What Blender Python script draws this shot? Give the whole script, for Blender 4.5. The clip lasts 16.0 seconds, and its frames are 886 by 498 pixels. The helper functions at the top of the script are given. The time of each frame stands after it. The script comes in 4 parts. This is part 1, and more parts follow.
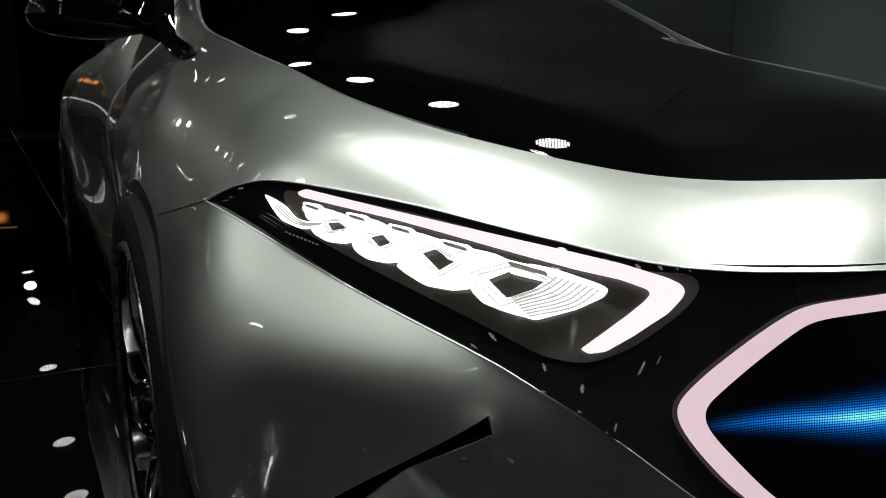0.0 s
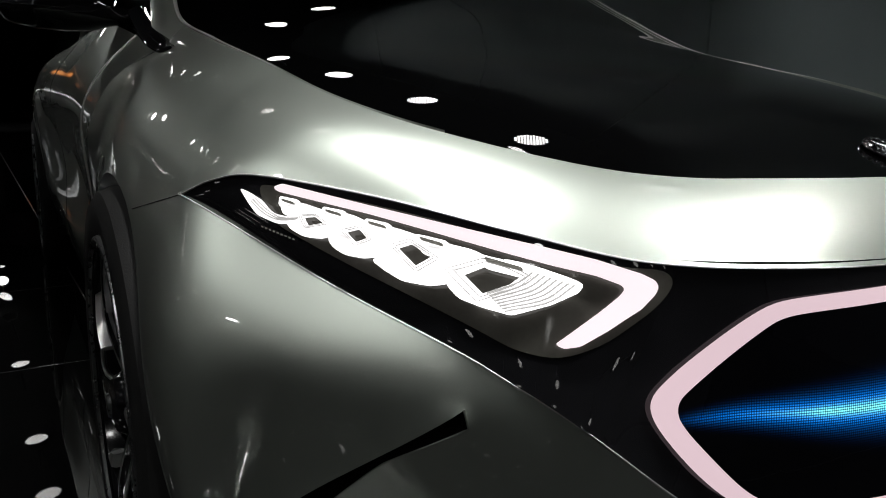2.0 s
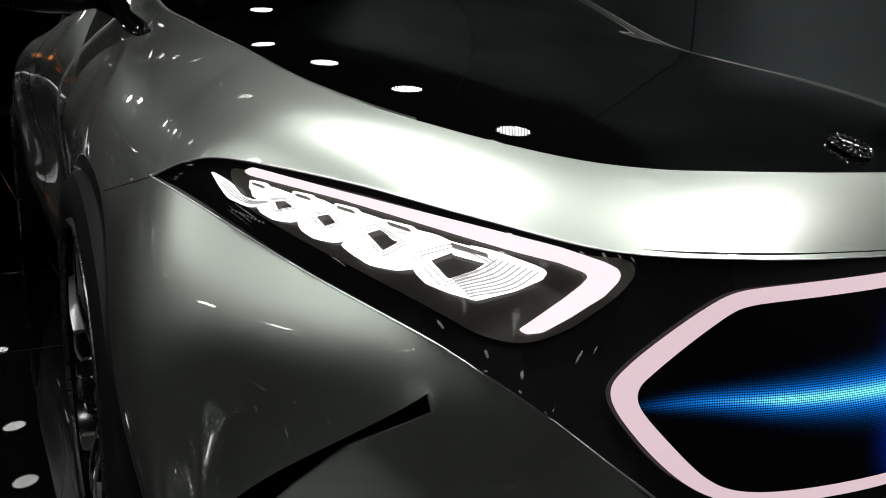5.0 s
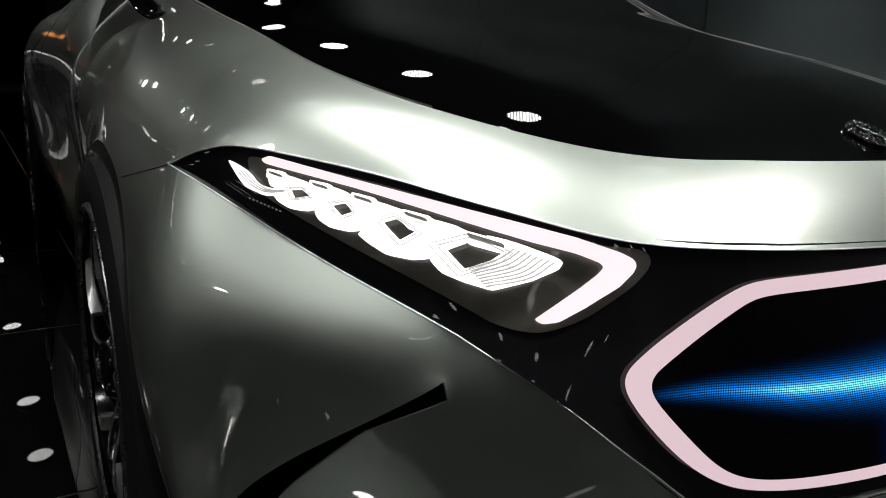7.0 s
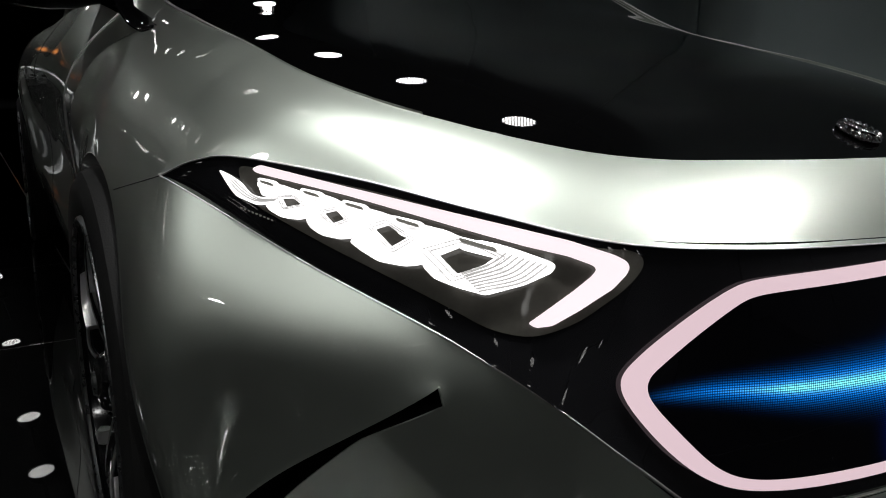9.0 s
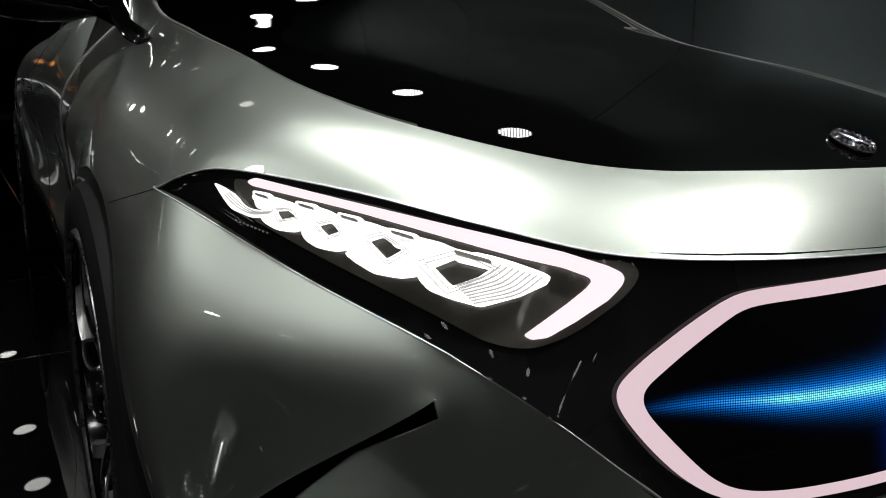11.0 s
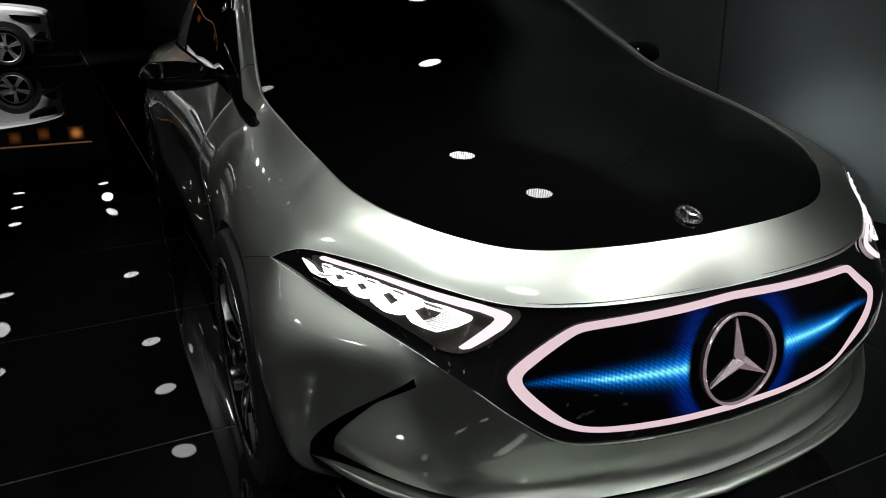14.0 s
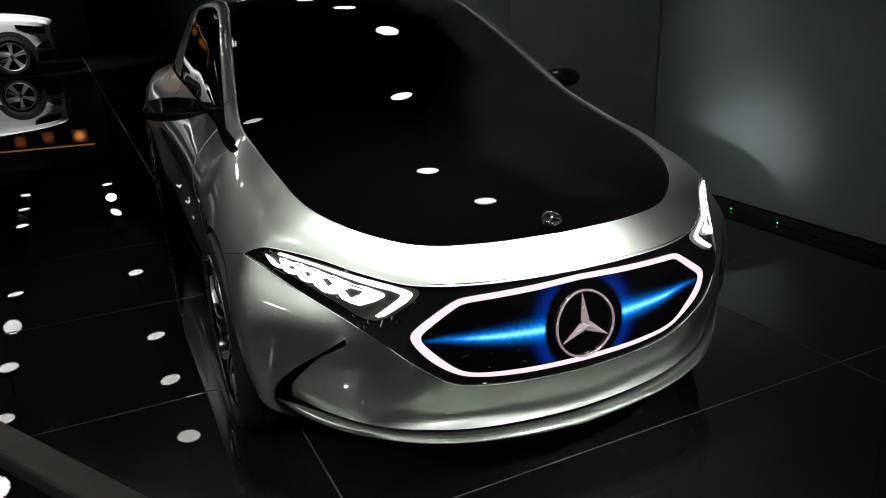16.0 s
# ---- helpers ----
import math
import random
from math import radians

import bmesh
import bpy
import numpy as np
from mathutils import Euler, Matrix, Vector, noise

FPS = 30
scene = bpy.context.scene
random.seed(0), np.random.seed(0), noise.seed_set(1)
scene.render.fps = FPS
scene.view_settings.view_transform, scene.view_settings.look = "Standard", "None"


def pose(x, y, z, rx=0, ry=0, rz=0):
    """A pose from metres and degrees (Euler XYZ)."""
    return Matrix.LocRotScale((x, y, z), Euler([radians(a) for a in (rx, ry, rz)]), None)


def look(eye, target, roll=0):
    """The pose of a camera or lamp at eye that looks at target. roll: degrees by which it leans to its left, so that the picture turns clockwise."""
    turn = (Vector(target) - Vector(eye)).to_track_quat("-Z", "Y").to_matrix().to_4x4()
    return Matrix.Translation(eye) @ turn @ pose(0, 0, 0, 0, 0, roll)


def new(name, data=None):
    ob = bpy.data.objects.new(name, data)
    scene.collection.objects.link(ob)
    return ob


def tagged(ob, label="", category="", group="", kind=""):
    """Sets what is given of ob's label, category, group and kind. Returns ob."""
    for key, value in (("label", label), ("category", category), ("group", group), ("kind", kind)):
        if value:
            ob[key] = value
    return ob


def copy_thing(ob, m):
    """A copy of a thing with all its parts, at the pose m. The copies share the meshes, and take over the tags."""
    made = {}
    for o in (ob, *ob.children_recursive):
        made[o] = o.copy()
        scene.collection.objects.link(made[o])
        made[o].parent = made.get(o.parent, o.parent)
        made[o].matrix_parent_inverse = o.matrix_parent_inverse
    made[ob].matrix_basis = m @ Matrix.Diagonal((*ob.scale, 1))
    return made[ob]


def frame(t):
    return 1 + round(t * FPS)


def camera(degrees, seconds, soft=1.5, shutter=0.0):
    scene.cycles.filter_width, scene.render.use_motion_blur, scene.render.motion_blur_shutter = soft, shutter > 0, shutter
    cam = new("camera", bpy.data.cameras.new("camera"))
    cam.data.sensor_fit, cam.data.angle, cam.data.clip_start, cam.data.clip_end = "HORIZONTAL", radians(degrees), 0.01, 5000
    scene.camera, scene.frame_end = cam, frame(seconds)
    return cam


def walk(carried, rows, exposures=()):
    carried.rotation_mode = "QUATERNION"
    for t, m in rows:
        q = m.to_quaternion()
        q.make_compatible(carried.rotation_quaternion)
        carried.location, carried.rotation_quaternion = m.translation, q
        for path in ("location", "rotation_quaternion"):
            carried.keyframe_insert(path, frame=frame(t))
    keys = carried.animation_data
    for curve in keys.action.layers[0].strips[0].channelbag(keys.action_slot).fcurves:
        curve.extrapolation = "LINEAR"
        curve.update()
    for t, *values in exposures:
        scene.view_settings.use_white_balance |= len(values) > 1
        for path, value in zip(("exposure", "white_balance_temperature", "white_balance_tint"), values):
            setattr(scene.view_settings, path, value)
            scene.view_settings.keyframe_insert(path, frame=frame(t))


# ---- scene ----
cam = camera(60.64, 16.0, soft=1.0)
PATH = [
    (0, -1.0231, -0.4079, 0.8226, 78.591, -0.607, -28.135),
    (0.5, -1.0238, -0.4062, 0.8253, 78.967, -0.682, -29.201),
    (1, -1.02, -0.4077, 0.83, 79.38, -0.804, -29.312),
    (1.5, -1.0122, -0.4146, 0.8356, 79.381, -0.826, -29.476),
    (2, -1.022, -0.4107, 0.8217, 78.36, -1.197, -29.657),
    (2.5, -1.0227, -0.4104, 0.8296, 78.192, -0.962, -28.977),
    (3, -1.0264, -0.4139, 0.82, 79.058, -2.083, -29.835),
    (5.3, -1.0102, -0.4297, 0.8166, 77.253, -2.504, -30.877),
    (5.5, -1.0102, -0.4297, 0.8166, 76.32, -2.797, -31.909),
    (6, -1.0123, -0.4305, 0.8217, 74.179, -1.221, -32.03),
    (6.5, -1.0128, -0.4239, 0.8232, 75.537, -0.463, -30.854),
    (7, -1.0194, -0.4267, 0.8297, 76.134, -2.405, -29.869),
    (7.5, -1.017, -0.4251, 0.8239, 76.237, -2.619, -29.865),
    (8, -1.012, -0.4294, 0.8276, 76.256, -2.047, -29.782),
    (8.2, -1.012, -0.4294, 0.8276, 76.6, -1.2, -30.0),
    (10.5, -1.0152, -0.4277, 0.8288, 76.892, -1.667, -30.641),
    (11, -1.0105, -0.4297, 0.8301, 77.441, -1.099, -30.465),
    (11.5, -1.0119, -0.4415, 0.8396, 77.539, -1.172, -30.769),
    (12, -1.0172, -0.4824, 0.8815, 78.084, -1.018, -28.938),
    (12.5, -1.0525, -0.5844, 0.9278, 75.968, -1.538, -26.916),
    (13, -1.095, -0.7317, 1.0269, 74.139, -1.551, -25.139),
    (13.5, -1.1255, -0.8861, 1.1398, 72.818, -0.546, -24.183),
    (14, -1.1294, -1.0499, 1.2402, 70.881, 1.079, -24.092),
    (14.5, -1.1371, -1.166, 1.2951, 67.703, 2.199, -23.7),
    (15, -1.1358, -1.3465, 1.3503, 67.491, 2.77, -22.696),
    (15.5, -1.1354, -1.5173, 1.3904, 67.366, 2.379, -23.613),
    (16, -1.1478, -1.6451, 1.4325, 70.43, 1.955, -24.178),
]
walk(cam, [(t, pose(x, y, z, rx, ry, rz)) for t, x, y, z, rx, ry, rz in PATH], exposures=[(0.0, 0.0), (13.0, 0.0), (14.5, 0.15), (16.0, 0.65)])

# ---- world and light ----
PHI = math.radians(2.306)          # the hall's grid is turned against the car


def hall(c, m, z=0.0):
    """A place in the hall: c across from the car's line, m along it."""
    return Vector((c * math.cos(PHI) - m * math.sin(PHI), c * math.sin(PHI) + m * math.cos(PHI), z))


world = bpy.data.worlds.new("hall_air")
scene.world = world
world.use_nodes = True
world.node_tree.nodes["Background"].inputs[0].default_value = (0.5, 0.55, 0.6, 1)
world.node_tree.nodes["Background"].inputs[1].default_value = 0.004
LAMP_Z = 4.0
LAMP_COLS = (-15.83, -13.65, -11.47, -9.29, -7.11, -4.93, -2.75, -0.57, 1.61)
LAMP_ROWS = [-2.68 + 1.69 * k for k in range(-5, 18)]


def spot_light(c, m, target, watts, size=0.3, angle=70, tint=(1.0, 1.0, 0.985)):
    data = bpy.data.lights.new("spotlight_beam", "AREA")
    data.shape, data.size, data.energy, data.color = "DISK", size, watts, tint
    data.spread = radians(angle)
    ob = new("spotlight_beam", data)
    ob.matrix_world = look(hall(c, m, LAMP_Z - 0.12), target)
    return ob


spot_light(-0.57, 0.70, (-0.45, 0.2, 0.7), 3.4, angle=36)
spot_light(1.61, -0.99, (-0.2, 0.40, 0.82), 2.1, angle=16)
spot_light(-0.57, -0.99, (-0.62, -0.2, 0.2), 0.9, angle=80)
spot_light(-0.57, -2.68, (-0.5, -0.4, 0.0), 0.55, angle=80)
spot_light(-0.57, -6.06, (-0.35, 0.0, 0.2), 1.0, angle=24)
spot_light(-2.75, -0.99, (-0.95, 0.3, 0.4), 0.52, angle=60)
spot_light(-2.75, -2.68, (-0.8, -0.2, 0.2), 0.62, angle=60)
spot_light(-2.75, 0.70, (-0.85, 0.4, 0.6), 0.95, angle=50)
spot_light(-0.57, 2.39, (2.35, 1.7, 0.5), 0.38, angle=26)
# added narrow beam, source unseen: makes the wall's light pool, cut by the car's shadow
spot_light(-11.47, -7.75, (2.33, 1.72, 0.44), 0.36, angle=3.0)
spot_light(1.61, 2.39, (2.38, 1.9, 0.8), 0.10, angle=16, size=0.12)
spot_light(-2.75, 2.39, (-0.85, 2.1, 0.8), 0.22, angle=46)
spot_light(-2.75, 9.15, (-0.88, 2.4, 0.8), 0.08, angle=14)
spot_light(1.61, -2.68, (0.15, 0.0, 0.18), 0.75, angle=14)
# added beam, aimed below the floor so its bounce brightens the lower fender
spot_light(-4.93, -0.99, (-0.85, 0.25, -0.25), 0.36, angle=14)
spot_light(-0.57, 5.77, (2.2, 5.2, 0.6), 0.28, angle=44)
spot_light(-4.93, 14.22, (-3.6, 15.7, 0.9), 18, angle=45)
spot_light(-2.75, 14.22, (-2.2, 15.7, 0.9), 20, angle=45)
for c, m in ((-2.95, 5.77), (-4.93, 2.39), (-4.93, 9.15), (-2.95, 0.70), (-4.93, -0.99)):
    spot_light(c, m, hall(c, m, 0.0), 4.5, angle=40)
spot_light(1.61, 0.70, (0.72, 0.9, 0.93), 1.0, angle=24)


# ---- materials ----
def material(name, color, rough=0.5, metal=0.0, coat=0.0, coat_rough=0.05, coat_ior=1.5, spec=0.5, emit=None, power=0.0, vary=0.0, scale=8.0,
             rough_vary=0.0, bump=0.0, bump_scale=200.0):
    mat = bpy.data.materials.new(name)
    mat.use_nodes = True
    nt = mat.node_tree
    bsdf = nt.nodes["Principled BSDF"]
    bsdf.inputs["Base Color"].default_value = (*color, 1)
    bsdf.inputs["Roughness"].default_value = rough
    bsdf.inputs["Metallic"].default_value = metal
    bsdf.inputs["Coat Weight"].default_value = coat
    bsdf.inputs["Coat Roughness"].default_value = coat_rough
    bsdf.inputs["Coat IOR"].default_value = coat_ior
    bsdf.inputs["Specular IOR Level"].default_value = spec
    if emit:
        bsdf.inputs["Emission Color"].default_value = (*emit, 1)
        bsdf.inputs["Emission Strength"].default_value = power
    if vary or rough_vary or bump:
        co = nt.nodes.new("ShaderNodeTexCoord")
        big = nt.nodes.new("ShaderNodeTexNoise")
        big.inputs["Scale"].default_value, big.inputs["Detail"].default_value = scale, 4
        nt.links.new(co.outputs["Object"], big.inputs["Vector"])
        fine = nt.nodes.new("ShaderNodeTexNoise")
        fine.inputs["Scale"].default_value, fine.inputs["Detail"].default_value = bump_scale, 3
        nt.links.new(co.outputs["Object"], fine.inputs["Vector"])
        mean = nt.nodes.new("ShaderNodeMath")
        mean.operation = "MULTIPLY_ADD"
        nt.links.new(fine.outputs["Fac"], mean.inputs[0])
        mean.inputs[1].default_value = 0.4
        nt.links.new(big.outputs["Fac"], mean.inputs[2])
        if vary:
            ramp = nt.nodes.new("ShaderNodeMapRange")
            ramp.inputs[1].default_value, ramp.inputs[2].default_value = 0.35, 1.05
            ramp.inputs[3].default_value, ramp.inputs[4].default_value = 1 - vary, 1 + vary
            nt.links.new(mean.outputs[0], ramp.inputs[0])
            mix = nt.nodes.new("ShaderNodeVectorMath")
            mix.operation = "SCALE"
            mix.inputs[0].default_value = color
            nt.links.new(ramp.outputs[0], mix.inputs["Scale"])
            nt.links.new(mix.outputs[0], bsdf.inputs["Base Color"])
        if rough_vary:
            rr = nt.nodes.new("ShaderNodeMapRange")
            rr.inputs[1].default_value, rr.inputs[2].default_value = 0.35, 1.05
            rr.inputs[3].default_value, rr.inputs[4].default_value = max(0.0, rough - rough_vary), rough + rough_vary
            nt.links.new(mean.outputs[0], rr.inputs[0])
            nt.links.new(rr.outputs[0], bsdf.inputs["Roughness"])
        if bump:
            bp = nt.nodes.new("ShaderNodeBump")
            bp.inputs["Strength"].default_value, bp.inputs["Distance"].default_value = bump, 0.001
            nt.links.new(fine.outputs["Fac"], bp.inputs["Height"])
            nt.links.new(bp.outputs[0], bsdf.inputs["Normal"])
    return mat


PAINT = material("satin_silver_paint", (0.46, 0.50, 0.45), 0.41, 0.95, coat=0.9, coat_rough=0.012, coat_ior=1.75, vary=0.03, scale=2.5, rough_vary=0.02, bump_scale=900)
GLASS_BLACK = material("black_glass", (0.0012, 0.0012, 0.0013), 0.008, 0.0, spec=0.5)
GLOSS_BLACK = material("gloss_black", (0.008, 0.008, 0.009), 0.015, 0.0, spec=0.5, rough_vary=0.01, scale=5)
SMOKE = material("smoked_lens", (0.05, 0.048, 0.042), 0.06, 0.0, spec=0.4, vary=0.3, scale=30)
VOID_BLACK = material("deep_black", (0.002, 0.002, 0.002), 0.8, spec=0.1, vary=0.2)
# slits and printed bars give no light themselves; a faint glow is put into their grey
SLIT_GLOW = material("slit_grey_glow", (0.16, 0.155, 0.135), 0.35, spec=0.3, emit=(1.0, 0.97, 0.86), power=0.05, vary=0.4, scale=90)
MATT_BLACK = material("matt_black_plastic", (0.012, 0.012, 0.012), 0.6, vary=0.2, scale=20)
RUBBER = material("tyre_rubber", (0.014, 0.014, 0.014), 0.6, spec=0.25, vary=0.2, scale=25, bump=0.3, bump_scale=400)
RIM_BLACK = material("rim_black", (0.005, 0.005, 0.006), 0.12, 0.0, coat=0.3)
RIM_GREY = material("rim_grey", (0.22, 0.225, 0.23), 0.28, 0.9, rough_vary=0.05, scale=40)
ALLOY = material("alloy_paint", (0.42, 0.43, 0.43), 0.4, 0.25, vary=0.05, scale=30)
RIM_SILVER = material("rim_machined", (0.72, 0.72, 0.72), 0.36, 1.0, rough_vary=0.05, scale=40)
SATIN_TRIM = material("satin_trim", (0.8, 0.8, 0.79), 0.45, 1.0, vary=0.05, scale=20)
CHROME = material("chrome", (0.8, 0.8, 0.8), 0.06, 1.0)
LED_PINK = material("led_pink", (0.1, 0.08, 0.085), 0.25, emit=(1.0, 0.75, 0.82), power=0.72)
LED_WHITE = material("led_white", (0.8, 0.8, 0.8), 0.3, emit=(1.0, 0.97, 0.97), power=1.5)
LED_DIM = material("led_dim", (0.12, 0.12, 0.12), 0.4, emit=(1.0, 0.97, 0.95), power=0.38)
LED_BAR = material("led_bar", (0.1, 0.08, 0.085), 0.3, emit=(1.0, 0.88, 0.915), power=0.98)
# unlit emblem: the pink frame's light on it is put in as emission
EMBLEM_GLOW = material("emblem_satin_glow", (0.85, 0.79, 0.81), 0.2, 0.85, emit=(1.0, 0.74, 0.79), power=0.16)
FLOOR_TILE = material("black_polished_tile", (0.009, 0.009, 0.0094), 0.012, 0.0, spec=0.45, rough_vary=0.008, scale=3, vary=0.4)
GROUT = material("tile_joint", (0.17, 0.17, 0.175), 0.4, 0.2, vary=0.2, scale=30)
WALL_GREY = material("wall_panel_grey", (0.24, 0.285, 0.29), 0.5, 0.15, vary=0.06, scale=1.5, rough_vary=0.04)
WALL_DARK = material("hall_dark", (0.004, 0.004, 0.0045), 0.7, vary=0.3, scale=0.5)
LAMP_SHELL = material("lamp_shell", (0.02, 0.02, 0.02), 0.5)
LAMP_LED = material("lamp_led", (0.8, 0.8, 0.8), 0.4, emit=(1.0, 0.985, 0.95), power=10)
LAMP_LED.cycles.emission_sampling = "NONE"
LAMP_BRIGHT = material("lamp_led_bright", (0.8, 0.8, 0.8), 0.4, emit=(1.0, 0.985, 0.96), power=16)
LAMP_BRIGHT.cycles.emission_sampling = "NONE"
RAIL_BRONZE = material("rail_bronze", (0.10, 0.088, 0.076), 0.42, 0.3, vary=0.2, scale=12, bump=0.2)
SUV_WHITE = material("white_car_paint", (0.75, 0.76, 0.77), 0.25, 0.0, coat=0.8, coat_rough=0.03)
AMBER = material("amber_glow", (0.05, 0.02, 0.01), 0.5, emit=(1.0, 0.30, 0.06), power=0.9)
AMBER_STRIP = material("amber_strip", (0.2, 0.1, 0.05), 0.5, emit=(1.0, 0.48, 0.24), power=0.25)


def soft_glow(mat, peak, low, reach):
    """A lamp behind frosted glass: brightest at its middle."""
    nt = mat.node_tree
    co, ln = nt.nodes.new("ShaderNodeTexCoord"), nt.nodes.new("ShaderNodeVectorMath")
    ln.operation = "LENGTH"
    ramp = nt.nodes.new("ShaderNodeMapRange")
    ramp.interpolation_type = "SMOOTHSTEP"
    ramp.inputs[1].default_value, ramp.inputs[2].default_value = 0.0, reach
    ramp.inputs[3].default_value, ramp.inputs[4].default_value = peak, low
    nt.links.new(co.outputs["Object"], ln.inputs[0])
    nt.links.new(ln.outputs["Value"], ramp.inputs[0])
    nt.links.new(ramp.outputs[0], nt.nodes["Principled BSDF"].inputs["Emission Strength"])


soft_glow(AMBER, 0.17, 0.012, 0.2)
AMBER_NEAR = material("amber_glow_bright", (0.05, 0.02, 0.01), 0.5, emit=(1.0, 0.34, 0.08), power=0.9)
soft_glow(AMBER_NEAR, 1.0, 0.03, 0.2)


def uneven_glow(mat, low, high, scale):
    """Light guided through cut crystal: uneven streaks of brightness."""
    nt = mat.node_tree
    co, stretch, noise, ramp = (nt.nodes.new("ShaderNode" + k) for k in ("TexCoord", "Mapping", "TexNoise", "MapRange"))
    stretch.inputs["Scale"].default_value = (scale, scale, scale * 3.2)
    stretch.inputs["Rotation"].default_value = (0, radians(16), 0)
    noise.inputs["Scale"].default_value, noise.inputs["Detail"].default_value = 1.0, 3
    ramp.inputs[1].default_value, ramp.inputs[2].default_value = 0.33, 0.55
    ramp.inputs[3].default_value, ramp.inputs[4].default_value = low, high
    nt.links.new(co.outputs["Object"], stretch.inputs["Vector"])
    nt.links.new(stretch.outputs[0], noise.inputs["Vector"])
    nt.links.new(noise.outputs["Fac"], ramp.inputs[0])
    nt.links.new(ramp.outputs[0], nt.nodes["Principled BSDF"].inputs["Emission Strength"])


uneven_glow(LED_WHITE, 0.72, 1.7, 70)


def screen_material():
    """The display in the nose: a blue beam each side of the emblem, drawn by small light points."""
    mat = bpy.data.materials.new("display_blue")
    mat.use_nodes = True
    nt = mat.node_tree
    bsdf = nt.nodes["Principled BSDF"]
    bsdf.inputs["Base Color"].default_value = (0.003, 0.003, 0.004, 1)
    bsdf.inputs["Roughness"].default_value = 0.015
    co = nt.nodes.new("ShaderNodeTexCoord")
    sep = nt.nodes.new("ShaderNodeSeparateXYZ")
    nt.links.new(co.outputs["Object"], sep.inputs[0])

    def op(kind, a, b=None, c=None, clamp=False):
        node = nt.nodes.new("ShaderNodeMath")
        node.operation, node.use_clamp = kind, clamp
        for k, v in enumerate((a, b, c)):
            if v is None:
                continue
            if isinstance(v, (int, float)):
                node.inputs[k].default_value = v
            else:
                nt.links.new(v, node.inputs[k])
        return node.outputs[0]
    ax = op("ABSOLUTE", sep.outputs[0])
    dz = op("SUBTRACT", sep.outputs[2], op("MULTIPLY_ADD", op("SUBTRACT", ax, 0.15), 0.03, 0.503))
    width = op("MULTIPLY_ADD", op("SUBTRACT", 0.47, ax), 0.050, 0.004)
    width = op("MAXIMUM", width, 0.001)
    beam = op("EXPONENT", op("MULTIPLY", op("POWER", op("DIVIDE", op("ABSOLUTE", dz), width), 1.7), -1.0))
    beam = op("MULTIPLY", beam, op("MULTIPLY_ADD", op("SUBTRACT", 0.48, ax), 6.0, 0.0, clamp=True))
    rz = op("SUBTRACT", sep.outputs[2], 0.493)
    rad = op("SQRT", op("ADD", op("MULTIPLY", ax, ax), op("MULTIPLY", rz, rz)))
    halo = op("EXPONENT", op("MULTIPLY", op("POWER", op("DIVIDE", op("ABSOLUTE", op("SUBTRACT", rad, 0.142)), 0.024), 2.0), -1.0))
    halo = op("MULTIPLY", halo, op("MULTIPLY_ADD", op("SUBTRACT", ax, 0.03), 11.0, 0.0, clamp=True))
    hole = op("MULTIPLY_ADD", op("SUBTRACT", rad, 0.127), 90.0, 0.0, clamp=True)
    core = op("MULTIPLY", op("POWER", beam, 5.0), hole)
    amount = op("MULTIPLY", op("ADD", beam, op("MULTIPLY", halo, 0.13)), hole)
    step = math.pi / 0.0027
    row = op("POWER", op("ABSOLUTE", op("SINE", op("MULTIPLY", sep.outputs[2], step))), 1.6)
    line = op("POWER", op("ABSOLUTE", op("SINE", op("MULTIPLY", sep.outputs[0], step))), 1.2)
    dots = op("MULTIPLY_ADD", op("MULTIPLY", row, line), 2.3, 0.08)
    red = op("MULTIPLY", core, 0.16)
    green = op("MULTIPLY_ADD", core, 0.55, op("MULTIPLY_ADD", op("MULTIPLY", beam, hole), 0.12, op("MULTIPLY", amount, 0.07)))
    rgb = nt.nodes.new("ShaderNodeCombineXYZ")
    nt.links.new(red, rgb.inputs[0]), nt.links.new(green, rgb.inputs[1]), nt.links.new(op("MULTIPLY", amount, 0.8), rgb.inputs[2])
    nt.links.new(rgb.outputs[0], bsdf.inputs["Emission Color"])
    nt.links.new(op("MULTIPLY", dots, 1.45), bsdf.inputs["Emission Strength"])
    return mat


SCREEN = screen_material()


# ---- mesh tools ----
def thing(name, label, category, group="", at=(0, 0, 0), kind=""):
    ob = new(name)
    ob.location = at
    ob.empty_display_size = 0.1
    return tagged(ob, label, category, group, kind)


def link_mesh(name, bm, mat, smooth=True):
    for e in bm.edges:
        if len(e.link_faces) == 2 and e.calc_face_angle(0.0) > 0.6:
            e.smooth = False
    me = bpy.data.meshes.new(name)
    bm.to_mesh(me)
    bm.free()
    for p in me.polygons:
        p.use_smooth = smooth
    me.materials.append(mat)
    return me


def part(name, bm, mat, parent, label="", smooth=True, at=None):
    ob = new(name, link_mesh(name, bm, mat, smooth))
    ob.parent = parent
    if at is not None:
        ob.matrix_basis = at
    return tagged(ob, label)


def spline(points, n, before=None, after=None):
    """n points on a smooth curve through the points, evenly by control interval; before and after only guide its ends."""
    p = np.array(points, float)
    q = np.vstack([2 * p[0] - p[1] if before is None else before, p, 2 * p[-1] - p[-2] if after is None else after])
    u = np.linspace(0, len(p) - 1 - 1e-9, n)
    k = u.astype(int)
    t = (u - k)[:, None]
    a, b, c, d = q[k], q[k + 1], q[k + 2], q[k + 3]
    return 0.5 * (2 * b + (c - a) * t + (2 * a - 5 * b + 4 * c - d) * t * t + (3 * b - a - 3 * c + d) * t ** 3)


